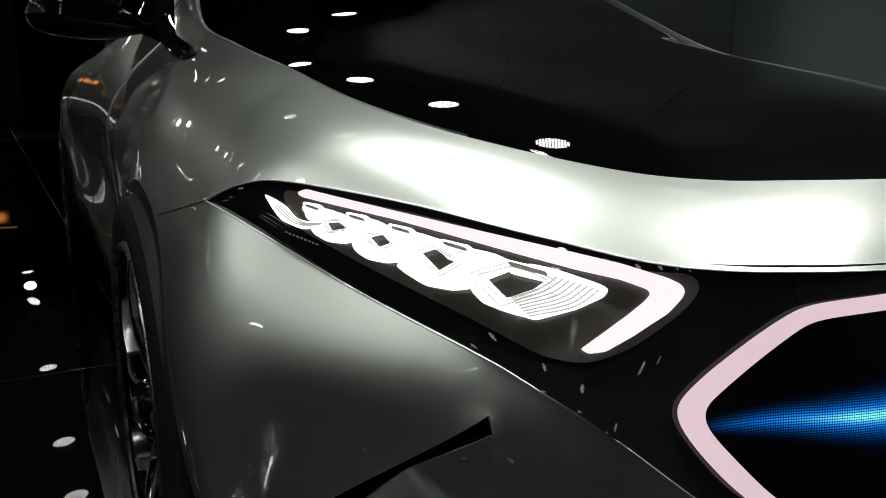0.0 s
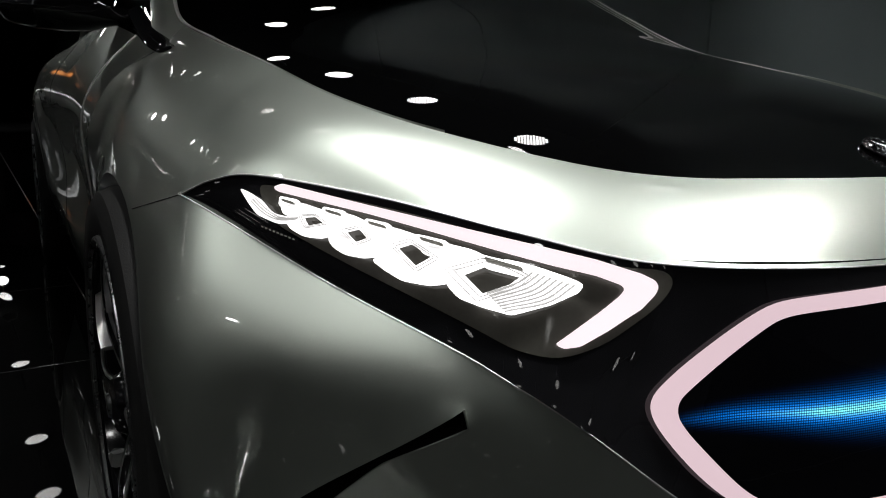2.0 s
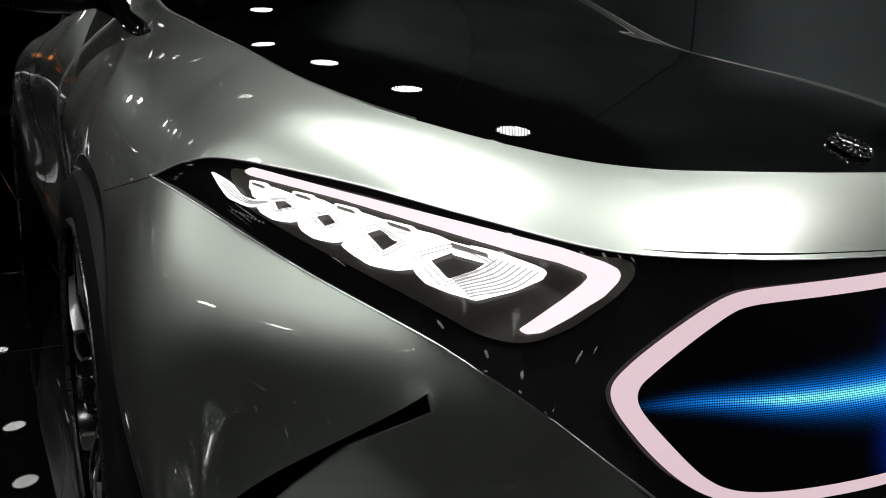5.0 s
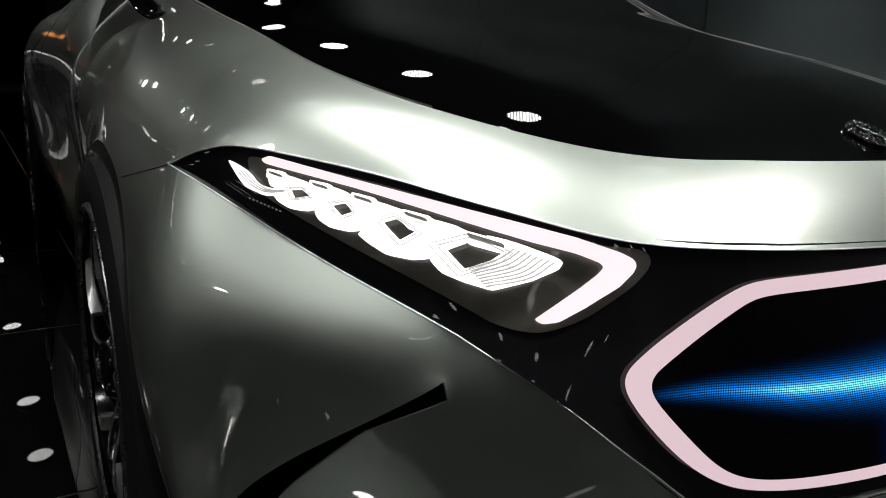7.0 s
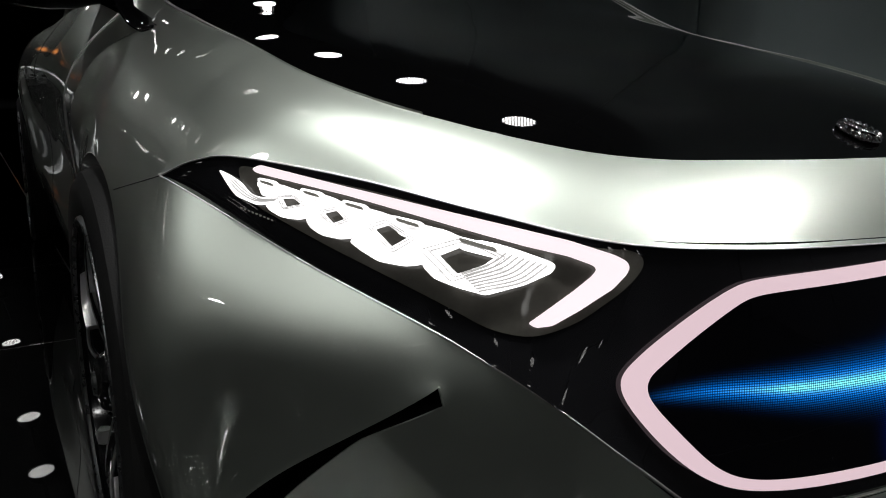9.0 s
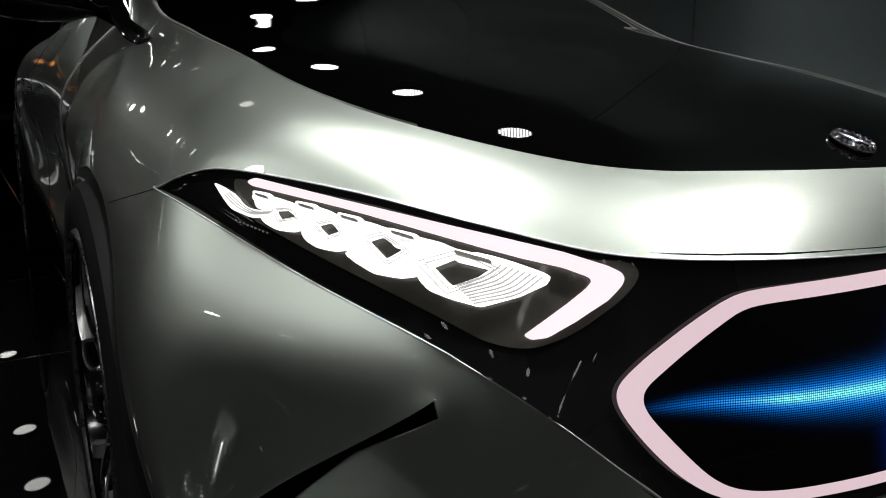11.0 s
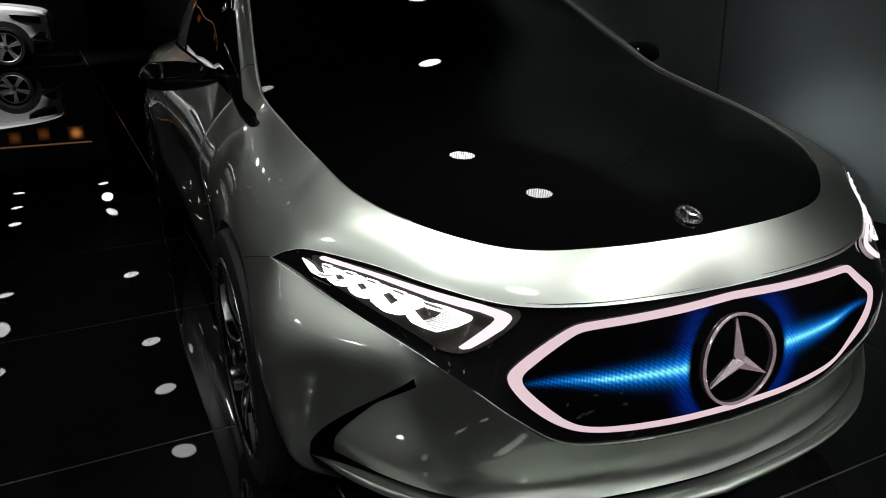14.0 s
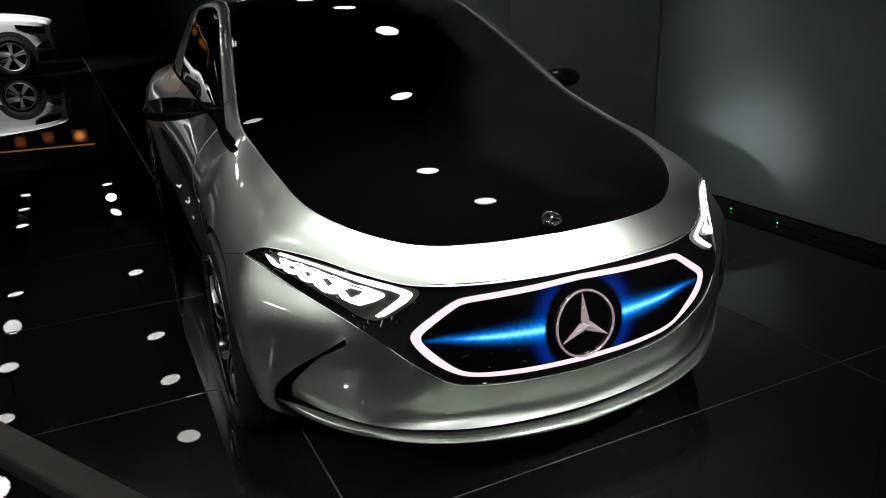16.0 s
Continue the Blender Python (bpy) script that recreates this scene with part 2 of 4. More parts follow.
def spaced(points, n, knots, before=None, after=None):
    """Like spline(), but with its own spacing of the control points."""
    p, h = np.array(points, float), np.asarray(knots, float)
    d = np.diff(p, axis=0) / np.diff(h)[:, None]
    m = np.empty_like(p)
    w0, w1 = np.diff(h)[1:, None], np.diff(h)[:-1, None]
    m[1:-1] = (d[:-1] * w0 + d[1:] * w1) / (w0 + w1)
    m[0] = d[0] if before is None else (p[1] - np.asarray(before)) / (2 * (h[1] - h[0]))
    m[-1] = d[-1] if after is None else (np.asarray(after) - p[-2]) / (2 * (h[-1] - h[-2]))
    u = np.linspace(h[0], h[-1], n)
    k = np.clip(np.searchsorted(h, u, side="right") - 1, 0, len(h) - 2)
    w = (h[k + 1] - h[k])[:, None]
    t = (u - h[k])[:, None] / w
    return (2 * t ** 3 - 3 * t ** 2 + 1) * p[k] + (t ** 3 - 2 * t ** 2 + t) * w * m[k] + (3 * t ** 2 - 2 * t ** 3) * p[k + 1] + (t ** 3 - t ** 2) * w * m[k + 1]


def relaxed(pts, rounds, fixed=None):
    """The sheet with its inner points eased towards their neighbours' mean."""
    q = pts.copy()
    for _ in range(rounds):
        mean = (q[:-2, 1:-1] + q[2:, 1:-1] + q[1:-1, :-2] + q[1:-1, 2:]) / 4
        q[1:-1, 1:-1] += .8 * (mean - q[1:-1, 1:-1])
    return q


def grid_bm(pts, flip=False, keep=None, loop=False):
    """A sheet of quads through an array of points [row, column, xyz]."""
    n, m = pts.shape[:2]
    bm = bmesh.new()
    vs = [[bm.verts.new(pts[i, j]) for j in range(m)] for i in range(n)]
    for i in range(n - 1 + loop):
        for j in range(m - 1):
            i2 = (i + 1) % n
            if keep is not None and not keep(i, j):
                continue
            f = [vs[i][j], vs[i][j + 1], vs[i2][j + 1], vs[i2][j]]
            bm.faces.new(f[::-1] if flip else f)
    loose = [v for v in bm.verts if not v.link_faces]
    bmesh.ops.delete(bm, geom=loose, context="VERTS")
    bmesh.ops.remove_doubles(bm, verts=bm.verts[:], dist=1e-5)
    return bm


def mirrored(pts):
    return pts * np.array([-1, 1, 1])


def box_bm(sx, sy, sz, bevel=0.0, at=(0, 0, 0), seg=2):
    bm = bmesh.new()
    bmesh.ops.create_cube(bm, size=1)
    for v in bm.verts:
        v.co = Vector((v.co.x * sx + at[0], v.co.y * sy + at[1], v.co.z * sz + at[2]))
    if bevel:
        bmesh.ops.bevel(bm, geom=bm.edges[:], offset=bevel, segments=seg, affect="EDGES", profile=0.5)
    return bm


def lathe_bm(profile, n=48, axis="x"):
    """A body of rotation: profile of (along the axis, radius)."""
    rows = []
    for k in range(n):
        a = 2 * math.pi * k / n
        rows.append([(h, r * math.cos(a), r * math.sin(a)) if axis == "x" else (r * math.cos(a), r * math.sin(a), h) for h, r in profile])
    return grid_bm(np.array(rows), loop=True)


def tube_bm(path, radius, n=8, cap=True):
    """A round bar along a path; radius may vary."""
    p = np.array(path, float)
    t = np.gradient(p, axis=0)
    t /= np.linalg.norm(t, axis=1)[:, None] + 1e-12
    up = np.array([0.31, 0.17, 0.94])
    a = np.cross(t, up)
    a /= np.linalg.norm(a, axis=1)[:, None] + 1e-12
    b = np.cross(t, a)
    r = np.broadcast_to(np.asarray(radius, float), (len(p),))
    rows = np.array([p + r[:, None] * (math.cos(w) * a + math.sin(w) * b) for w in np.linspace(0, 2 * math.pi, n, endpoint=False)])
    bm = grid_bm(rows, loop=True)
    if cap:
        bmesh.ops.holes_fill(bm, edges=[e for e in bm.edges if e.is_boundary])
    return bm


def normals_of(pts):
    du = np.gradient(pts, axis=0)
    dv = np.gradient(pts, axis=1)
    n = np.cross(du, dv)
    return n / (np.linalg.norm(n, axis=2)[..., None] + 1e-12)


# ---- the silver concept car: its guiding lines (left half) ----
TOP = [(0, .044, .642), (-.17, .04, .649), (-.335, .06, .655), (-.475, .121, .661), (-.584, .207, .686), (-.68, .322, .711), (-.778, .426, .727), (-.82, .466, .72), (-.853, .497, .70)]
BOT = [(0, .001, .346), (-.145, .006, .35), (-.28, .024, .356), (-.39, .05, .372), (-.491, .058, .445), (-.603, .133, .541), (-.734, .327, .619), (-.853, .497, .70)]
HOOD = [(0, .13, .73), (-.226, .142, .734), (-.42, .208, .739), (-.569, .347, .773), (-.655, .501, .813), (-.686, .713, .862), (-.70, .952, .905), (-.706, 1.195, .957), (-.671, 1.445, 1.066), (-.619, 1.74, 1.212), (-.559, 2.098, 1.354),
        (-.56, 2.5, 1.365), (-.575, 2.9, 1.325), (-.58, 3.4, 1.21), (-.56, 3.9, 1.06), (-.5, 4.2, .985)]
LOW = [(0, .032, .196), (-.16, .042, .198), (-.31, .062, .203), (-.44, .093, .216), (-.58, .15, .235), (-.69, .245, .255), (-.783, .347, .287)]
LIP = [(0, -.012, .169), (-.18, .001, .175), (-.36, .024, .190), (-.52, .078, .206), (-.66, .175, .222), (-.76, .265, .25), (-.828, .346, .288)]
# columns of the bumper, bottom to top: from the centre to the inner edge of the air slot
INNER = [
    [(0, .032, .196), (0, .047, .221), (0, .045, .258), (0, .027, .304), (0, .001, .346)],
    [(-.16, .042, .198), (-.155, .059, .223), (-.15, .055, .262), (-.147, .034, .308), (-.145, .006, .35)],
    [(-.31, .062, .203), (-.30, .081, .231), (-.295, .079, .270), (-.287, .053, .314), (-.28, .024, .356)],
    [(-.44, .093, .216), (-.43, .109, .246), (-.415, .098, .288), (-.402, .075, .332), (-.39, .05, .372)],
    [(-.58, .15, .235), (-.562, .152, .277), (-.535, .124, .330), (-.511, .089, .389), (-.491, .058, .445)],
    [(-.69, .245, .255), (-.675, .196, .315), (-.635, .146, .388), (-.598, .118, .458), (-.57, .1055, .512)],
    [(-.783, .347, .287), (-.783, .308, .352), (-.732, .243, .436), (-.659, .172, .522), (-.64, .178, .564)],
]
# and from its outer edge round to the wheel arch
OUTER = [
    [(-.839, .346, .298), (-.828, .346, .334), (-.786, .282, .408), (-.659, .172, .522), (-.64, .178, .564)],
    [(-.843, .360, .310), (-.838, .362, .385), (-.815, .325, .470), (-.789, .306, .557), (-.734, .327, .619)],
    [(-.880, .372, .310), (-.902, .380, .41), (-.913, .402, .5), (-.901, .437, .6), (-.853, .497, .70)],
]

TOP_D, BOT_D, HOOD_D = (spline(c, 500) for c in (TOP, BOT, HOOD))


def at_x(curve, x):
    x = -abs(x)
    c = curve[::-1]
    return np.interp(x, c[:, 0], c[:, 1]), np.interp(x, c[:, 0], c[:, 2])


def at_y(curve, y):
    return np.interp(y, curve[:, 1], curve[:, 0]), np.interp(y, curve[:, 1], curve[:, 2])


def nose_y(x, z):
    """How deep the black nose panel lies at (x, z)."""
    yt, zt = at_x(TOP_D, x)
    yb, zb = at_x(BOT_D, x)
    v = (z - zb) / max(zt - zb, 1e-4)
    w = min(max(v, 0.0), 1.0)
    return (1 - v) * yb + v * yt - max(.003, .022 * (1 - (x / .5) ** 2)) * 4 * w * (1 - w)


def nose_point(x, z, out=0.0):
    y = nose_y(x, z)
    e = 0.004
    gx = (nose_y(x + e, z) - nose_y(x - e, z)) / (2 * e)
    gz = (nose_y(x, z + e) - nose_y(x, z - e)) / (2 * e)
    n = Vector((gx, -1.0, gz)).normalized()
    return Vector((x, y, z)) + n * out


def nose_plate(outline, out=0.002, thick=0.003, holes=(), mirror=False):
    """A plate that follows the nose panel, from an outline in (x, z), with its own rim."""
    bm = bmesh.new()
    loops = []
    for ring in (outline, *holes):
        vs = [bm.verts.new((p[0], 0, p[1])) for p in ring]
        loops += [bm.edges.new((vs[k], vs[(k + 1) % len(vs)])) for k in range(len(vs))]
    bmesh.ops.triangle_fill(bm, edges=loops, use_beauty=True, use_dissolve=False)
    for _ in range(2):
        long = [e for e in bm.edges if e.calc_length() > 0.03]
        if long:
            bmesh.ops.subdivide_edges(bm, edges=long, cuts=1)
            bmesh.ops.triangulate(bm, faces=bm.faces[:])
    for f in bm.faces:
        if f.normal.y > 0:
            f.normal_flip()
    faces = bm.faces[:]
    got = bmesh.ops.extrude_face_region(bm, geom=faces)
    top = [g for g in got["geom"] if isinstance(g, bmesh.types.BMVert)]
    front = set(top)
    for v in bm.verts:
        v.co = nose_point(v.co.x, v.co.z, out + (thick if v in front else 0.0))
    bmesh.ops.recalc_face_normals(bm, faces=bm.faces[:])
    if mirror:
        for v in bm.verts:
            v.co.x *= -1
        bmesh.ops.reverse_faces(bm, faces=bm.faces[:])
    return bm


def rounded(poly, r, n=5):
    """An outline with its corners rounded by r."""
    out = []
    for k, p in enumerate(poly):
        a, b, c = Vector(poly[k - 1]), Vector(p), Vector(poly[(k + 1) % len(poly)])
        da, dc = (a - b), (c - b)
        ra, rc = min(r, da.length * 0.48), min(r, dc.length * 0.48)
        s, e = b + da.normalized() * ra, b + dc.normalized() * rc
        for i in range(n + 1):
            t = i / n
            q = s * (1 - t) ** 2 + b * 2 * t * (1 - t) + e * t * t
            out.append((q.x, q.y))
    return out


CAR_LABEL = "low silver concept hatchback with satin paint and black glass nose"
car = thing("concept_car", CAR_LABEL, "car")

def three(a, b, c, v):
    """A curve through three points, v from 0 to 1."""
    return a * (2 * (v - .5) * (v - 1)) + b * (4 * v * (1 - v)) + c * (2 * v * (v - .5))


def net(columns, n_col, n_row, before=None, after=None):
    """A smooth sheet [row, column] through a net of columns."""
    c = np.array(columns, float)
    lines = np.array([spline(c[:, r], n_col, None if before is None else before[r], None if after is None else after[r]) for r in range(c.shape[1])])
    return np.array([spline(lines[:, k], n_row) for k in range(n_col)]).transpose(1, 0, 2)


NC = 90
ROWS_B = 41
inner_skin = net(INNER, 90, ROWS_B, before=[(-c[0], c[1], c[2]) for c in INNER[1]])
outer_skin = net(OUTER, 40, ROWS_B, before=[INNER[5][r] if r > 2 else OUTER[0][r] for r in range(5)],
                 after=[(-.90, .50, .31), (-.915, .52, .42), (-.92, .56, .53), (-.91, .60, .62), (-.895, .64, .71)])


inner_skin = relaxed(inner_skin, 12)
blend = np.clip((np.arange(90) - 40) / 25, 0, 1)[None, :, None]
inner_skin = inner_skin * (1 - blend) + relaxed(inner_skin, 80) * blend
outer_skin[30:, 0] = inner_skin[30:, -1]
# the slot keeps some width up to its squared tip
run = inner_skin[29, -1] - inner_skin[18, -1]
across = np.cross(run, np.array([-.45, -.85, .1]))
across /= np.linalg.norm(across)
for i in range(30):
    short = max(0.0, .019 - abs(np.dot(inner_skin[i, -1] - outer_skin[i, 0], across)))
    for j in range(1, 13):
        inner_skin[i, -j] += across * short * (1 - (j - 1) / 12) ** 2
WHEEL_Y, WHEEL_Z, ARCH_R = 0.79, 0.345, 0.353
CUT_R = ARCH_R
# black air slot: the recess between the two skins
a, b = outer_skin[:31, 0], inner_skin[:31, -1]
slot = np.array([a + np.array([.004, .012, 0]), a * .8 + b * .2 + np.array([.012, .08, 0]), a * .4 + b * .6 + np.array([.012, .10, 0]), b + np.array([.02, .05, 0]), b + np.array([.002, .004, 0])]).transpose(1, 0, 2)
part("air_slot", grid_bm(slot), VOID_BLACK, car, "black air slot")
part("air_slot", grid_bm(mirrored(slot), flip=True), VOID_BLACK, car, "black air slot")
part("slot_edge", tube_bm(b + np.array([0, .001, 0]), .0013, 6), PAINT, car)
part("slot_edge", tube_bm(mirrored(b + np.array([0, .001, 0])), .0013, 6), PAINT, car)

# silver band between the nose panel and the bonnet glass
n_tip = int(np.argmin(abs(HOOD_D[:, 1] - .63)))
hood_front = spline(HOOD_D[np.linspace(0, n_tip, 12).astype(int)], NC)
top_c = spline(TOP, NC)
chord = hood_front - top_c
length = np.linalg.norm(chord, axis=1)
s = np.linspace(0, 1, NC)
outdir = np.stack([-.8 * s, -.75 + .55 * s, .60 + 0 * s], 1)
outdir /= np.linalg.norm(outdir, axis=1)[:, None]
band_mid = (top_c + hood_front) / 2 + outdir * ((.035 + .06 * s ** 2) * length)[:, None]
W = np.linspace(0, 1, 31)
band = np.array([three(top_c, band_mid, hood_front, w) for w in W])

# black nose panel behind lamps and display
rows = []
xs = np.concatenate([np.linspace(0, -.8, 90), np.linspace(-.806, -.8525, 16)])
for v in np.linspace(-.02, 1.02, 34):
    line = []
    for x in xs:
        zt, zb = at_x(TOP_D, x)[1], at_x(BOT_D, x)[1]
        z = zb + v * (zt - zb)
        line.append((x, nose_y(x, z) + .004, z))
    rows.append(line)
nose = np.array(rows)
whole = np.concatenate([mirrored(nose)[:, ::-1], nose[:, 1:]], axis=1)
part("nose_panel", grid_bm(whole), GLOSS_BLACK, car, "glossy black nose panel")

# bonnet and windscreen: one black sheet
ZC = np.array([(.13, .730), (.184, .755), (.3, .803), (.5, .858), (.8, .918), (1.1, .992), (1.3, 1.064), (1.6, 1.205), (1.9, 1.318), (2.2, 1.388), (2.5, 1.42), (2.9, 1.40), (3.4, 1.28), (3.9, 1.10), (4.2, 1.01)])
zc_d = spline(ZC, 400)


def ease(v):
    v = min(max(v, 0.0), 1.0)
    return v * v * (3 - 2 * v)


def sunk(y):
    """How far the glass lies below the crest of the wing beside it."""
    return .005 * ease((y - .25) / .3)


def glass_z(x, y):
    xe, ze = at_y(HOOD_D, y)
    ze = ze - sunk(y)
    zc = np.interp(y, zc_d[:, 0], zc_d[:, 1])
    q = min(1.0, abs(x) / max(abs(xe), 1e-3))
    return zc - (zc - ze) * q ** 2.3


n_c = int(np.argmin(abs(HOOD_D[:, 1] - .36)))
glass = []
front = np.vstack([HOOD_D[:n_c + 1][::-1], mirrored(HOOD_D[1:n_c + 1])])
arc = np.concatenate([[0], np.cumsum(np.linalg.norm(np.diff(front, axis=0), axis=1))])
NX = 61
pick = np.linspace(0, arc[-1], NX)
front = np.stack([np.interp(pick, arc, front[:, k]) for k in range(3)], 1)
glass.append(front)
ends = [HOOD_D[k] for k in np.unique(np.linspace(n_c, 499, 80).astype(int))[1:]]
q = front[:, 0] / abs(front[0, 0])
bow = front[:, 1] - front[0, 1]
for e in ends:
    fade = max(0.0, 1 - (e[1] - front[0, 1]) / 2.2) ** 1.5
    line = []
    for k in range(NX):
        x, y = q[k] * (abs(e[0]) - .7 * sunk(e[1])), e[1] + bow[k] * fade
        line.append((x, y, glass_z(x, y)))
    glass.append(np.array(line))
glass = np.array(glass)
part("bonnet_glass", grid_bm(glass, flip=True), GLASS_BLACK, car, "black glass bonnet and windscreen")
crest = np.array([HOOD_D[k] for k in np.unique(np.linspace(n_c, 420, 70).astype(int))])
foot = np.array([(p[0] + .7 * sunk(p[1]), p[1], glass_z(abs(p[0]) - .7 * sunk(p[1]), p[1]) - .001) for p in crest])
rebate = np.array([crest * (1 - v) + foot * v + np.array([0, 0, .004 * math.sin(math.pi * v)]) for v in np.linspace(0, 1, 6)])
for m in (-1, 1):
    turn = np.array([-m, 1, 1])
    part("glass_rebate", grid_bm(rebate * turn, flip=m < 0), PAINT, car, "silver step down to the bonnet glass")
    part("glass_seal", tube_bm(foot * turn, .0016, 6), SATIN_TRIM, car, "thin bright edge of the glass")

# side: columns of points from sill to shoulder; the fender reaches up to the bonnet glass, the doors to the window line
PILLAR_Y = 1.14


def col(y, *xz):
    return [(x, y, z) for x, z in xz]


def hx(y):
    return float(at_y(HOOD_D, y)[0]), float(at_y(HOOD_D, y)[1])


def column(points, last):
    """71 points up a column of control points, 41 of them to the fourth."""
    p = np.array(points, float)
    fine = spline(p, 60 * (len(p) - 1) + 1)
    u = np.concatenate([np.linspace(0, 3, 41), np.linspace(3, last, 31)[1:]])
    return fine[np.round(u * 60).astype(int)]


FENDER = [
    col(.75, (-.86, .19), (-.916, .4), (-.929, .58), (-.921, .70), (-.868, .788), (-.80, .844), (-.748, .874), hx(.79)),
    col(.95, (-.845, .185), (-.896, .38), (-.911, .57), (-.907, .71), (-.868, .798), (-.81, .854), (-.752, .894), hx(.96)),
    col(PILLAR_Y, (-.83, .18), (-.876, .36), (-.886, .55), (-.893, .72), (-.866, .80), (-.825, .850), (-.757, .893), hx(PILLAR_Y)),
]
fender_cols = [np.concatenate([spline(OUTER[-1], 41), np.array([three(band[0, -1], band_mid[-1], band[-1, -1], v) for v in np.linspace(0, 1, 31)])[1:]])]
fender_cols = np.array(fender_cols + [column(c, 7) for c in FENDER])
SIDE = [
    [tuple(p) for p in FENDER[-1][:7]],
    col(1.6, (-.82, .18), (-.868, .34), (-.852, .55), (-.882, .74), (-.872, .815), (-.832, .885), (-.776, .962)),
    col(2.2, (-.82, .18), (-.868, .34), (-.852, .55), (-.884, .75), (-.876, .827), (-.836, .897), (-.772, .982)),
    col(2.9, (-.82, .18), (-.873, .36), (-.872, .55), (-.898, .76), (-.886, .84), (-.838, .915), (-.757, .985)),
    col(3.45, (-.82, .19), (-.885, .4), (-.906, .58), (-.910, .75), (-.885, .85), (-.83, .93), (-.72, .985)),
    col(3.9, (-.78, .22), (-.84, .4), (-.865, .58), (-.865, .76), (-.835, .86), (-.76, .94), (-.62, .985)),
    col(4.2, (-.55, .27), (-.64, .4), (-.69, .58), (-.70, .76), (-.66, .87), (-.60, .94), (-.50, .975)),
    col(4.28, (0, .3), (0, .42), (0, .6), (0, .77), (0, .88), (0, .95), (0, .99)),
]
side_cols = np.array([column(c, 6) for c in SIDE])


def swept(cols, n, before=None, after=None):
    knots = np.concatenate([[0], np.cumsum(np.linalg.norm(np.diff(cols[:, 46], axis=0), axis=1))])
    return np.array([spaced(cols[:, r], n, knots, None if before is None else before[r], None if after is None else after[r]) for r in range(71)])


fender_skin = relaxed(swept(fender_cols, 121, after=2 * fender_cols[-1] - fender_cols[-2]), 260)
edge = np.array([(*at_y(HOOD_D, y)[:1], y, at_y(HOOD_D, y)[1]) for y in fender_skin[-1, :, 1]]) - fender_skin[-1]      # the upper edge lies on the bonnet's
fender_skin += edge[None] * (np.linspace(0, 1, 71) ** 4)[:, None, None]
NS = 221
side = relaxed(swept(side_cols, NS), 20)                             # [71, NS]


def cut_sheet(sub):
    """The sheet with its edge drawn to the wheel arch, and which of its quads stay."""
    old, sub = sub.reshape(-1, 3), sub.copy()
    stay = np.ones((sub.shape[0] - 1, sub.shape[1] - 1), bool)
    for cy in (WHEEL_Y, WHEEL_Y + 2.74):
        dy, dz = sub[..., 1] - cy, sub[..., 2] - WHEEL_Z
        r = np.hypot(dy, dz)
        out = r > CUT_R + .002
        stay &= out[:-1, :-1] | out[1:, :-1] | out[:-1, 1:] | out[1:, 1:]
        used = np.zeros(out.shape, bool)
        for a, b in ((0, 0), (0, 1), (1, 0), (1, 1)):
            used[a:a + stay.shape[0], b:b + stay.shape[1]] |= stay
        near = used & ~out
        y, z = cy + dy[near] * CUT_R / r[near], WHEEL_Z + dz[near] * CUT_R / r[near]
        sub[near] = np.array([(near_x(old, p, q), p, q) for p, q in zip(y, z)]).reshape(-1, 3)
    return sub, stay


def near_x(cloud, y, z):
    d = np.hypot(cloud[:, 1] - y, cloud[:, 2] - z) + 100.0 * (cloud[:, 2] > .82)
    near = np.argsort(d)[:6]
    w = 1 / (d[near] + .004) ** 2
    return float((cloud[near, 0] * w).sum() / w.sum())


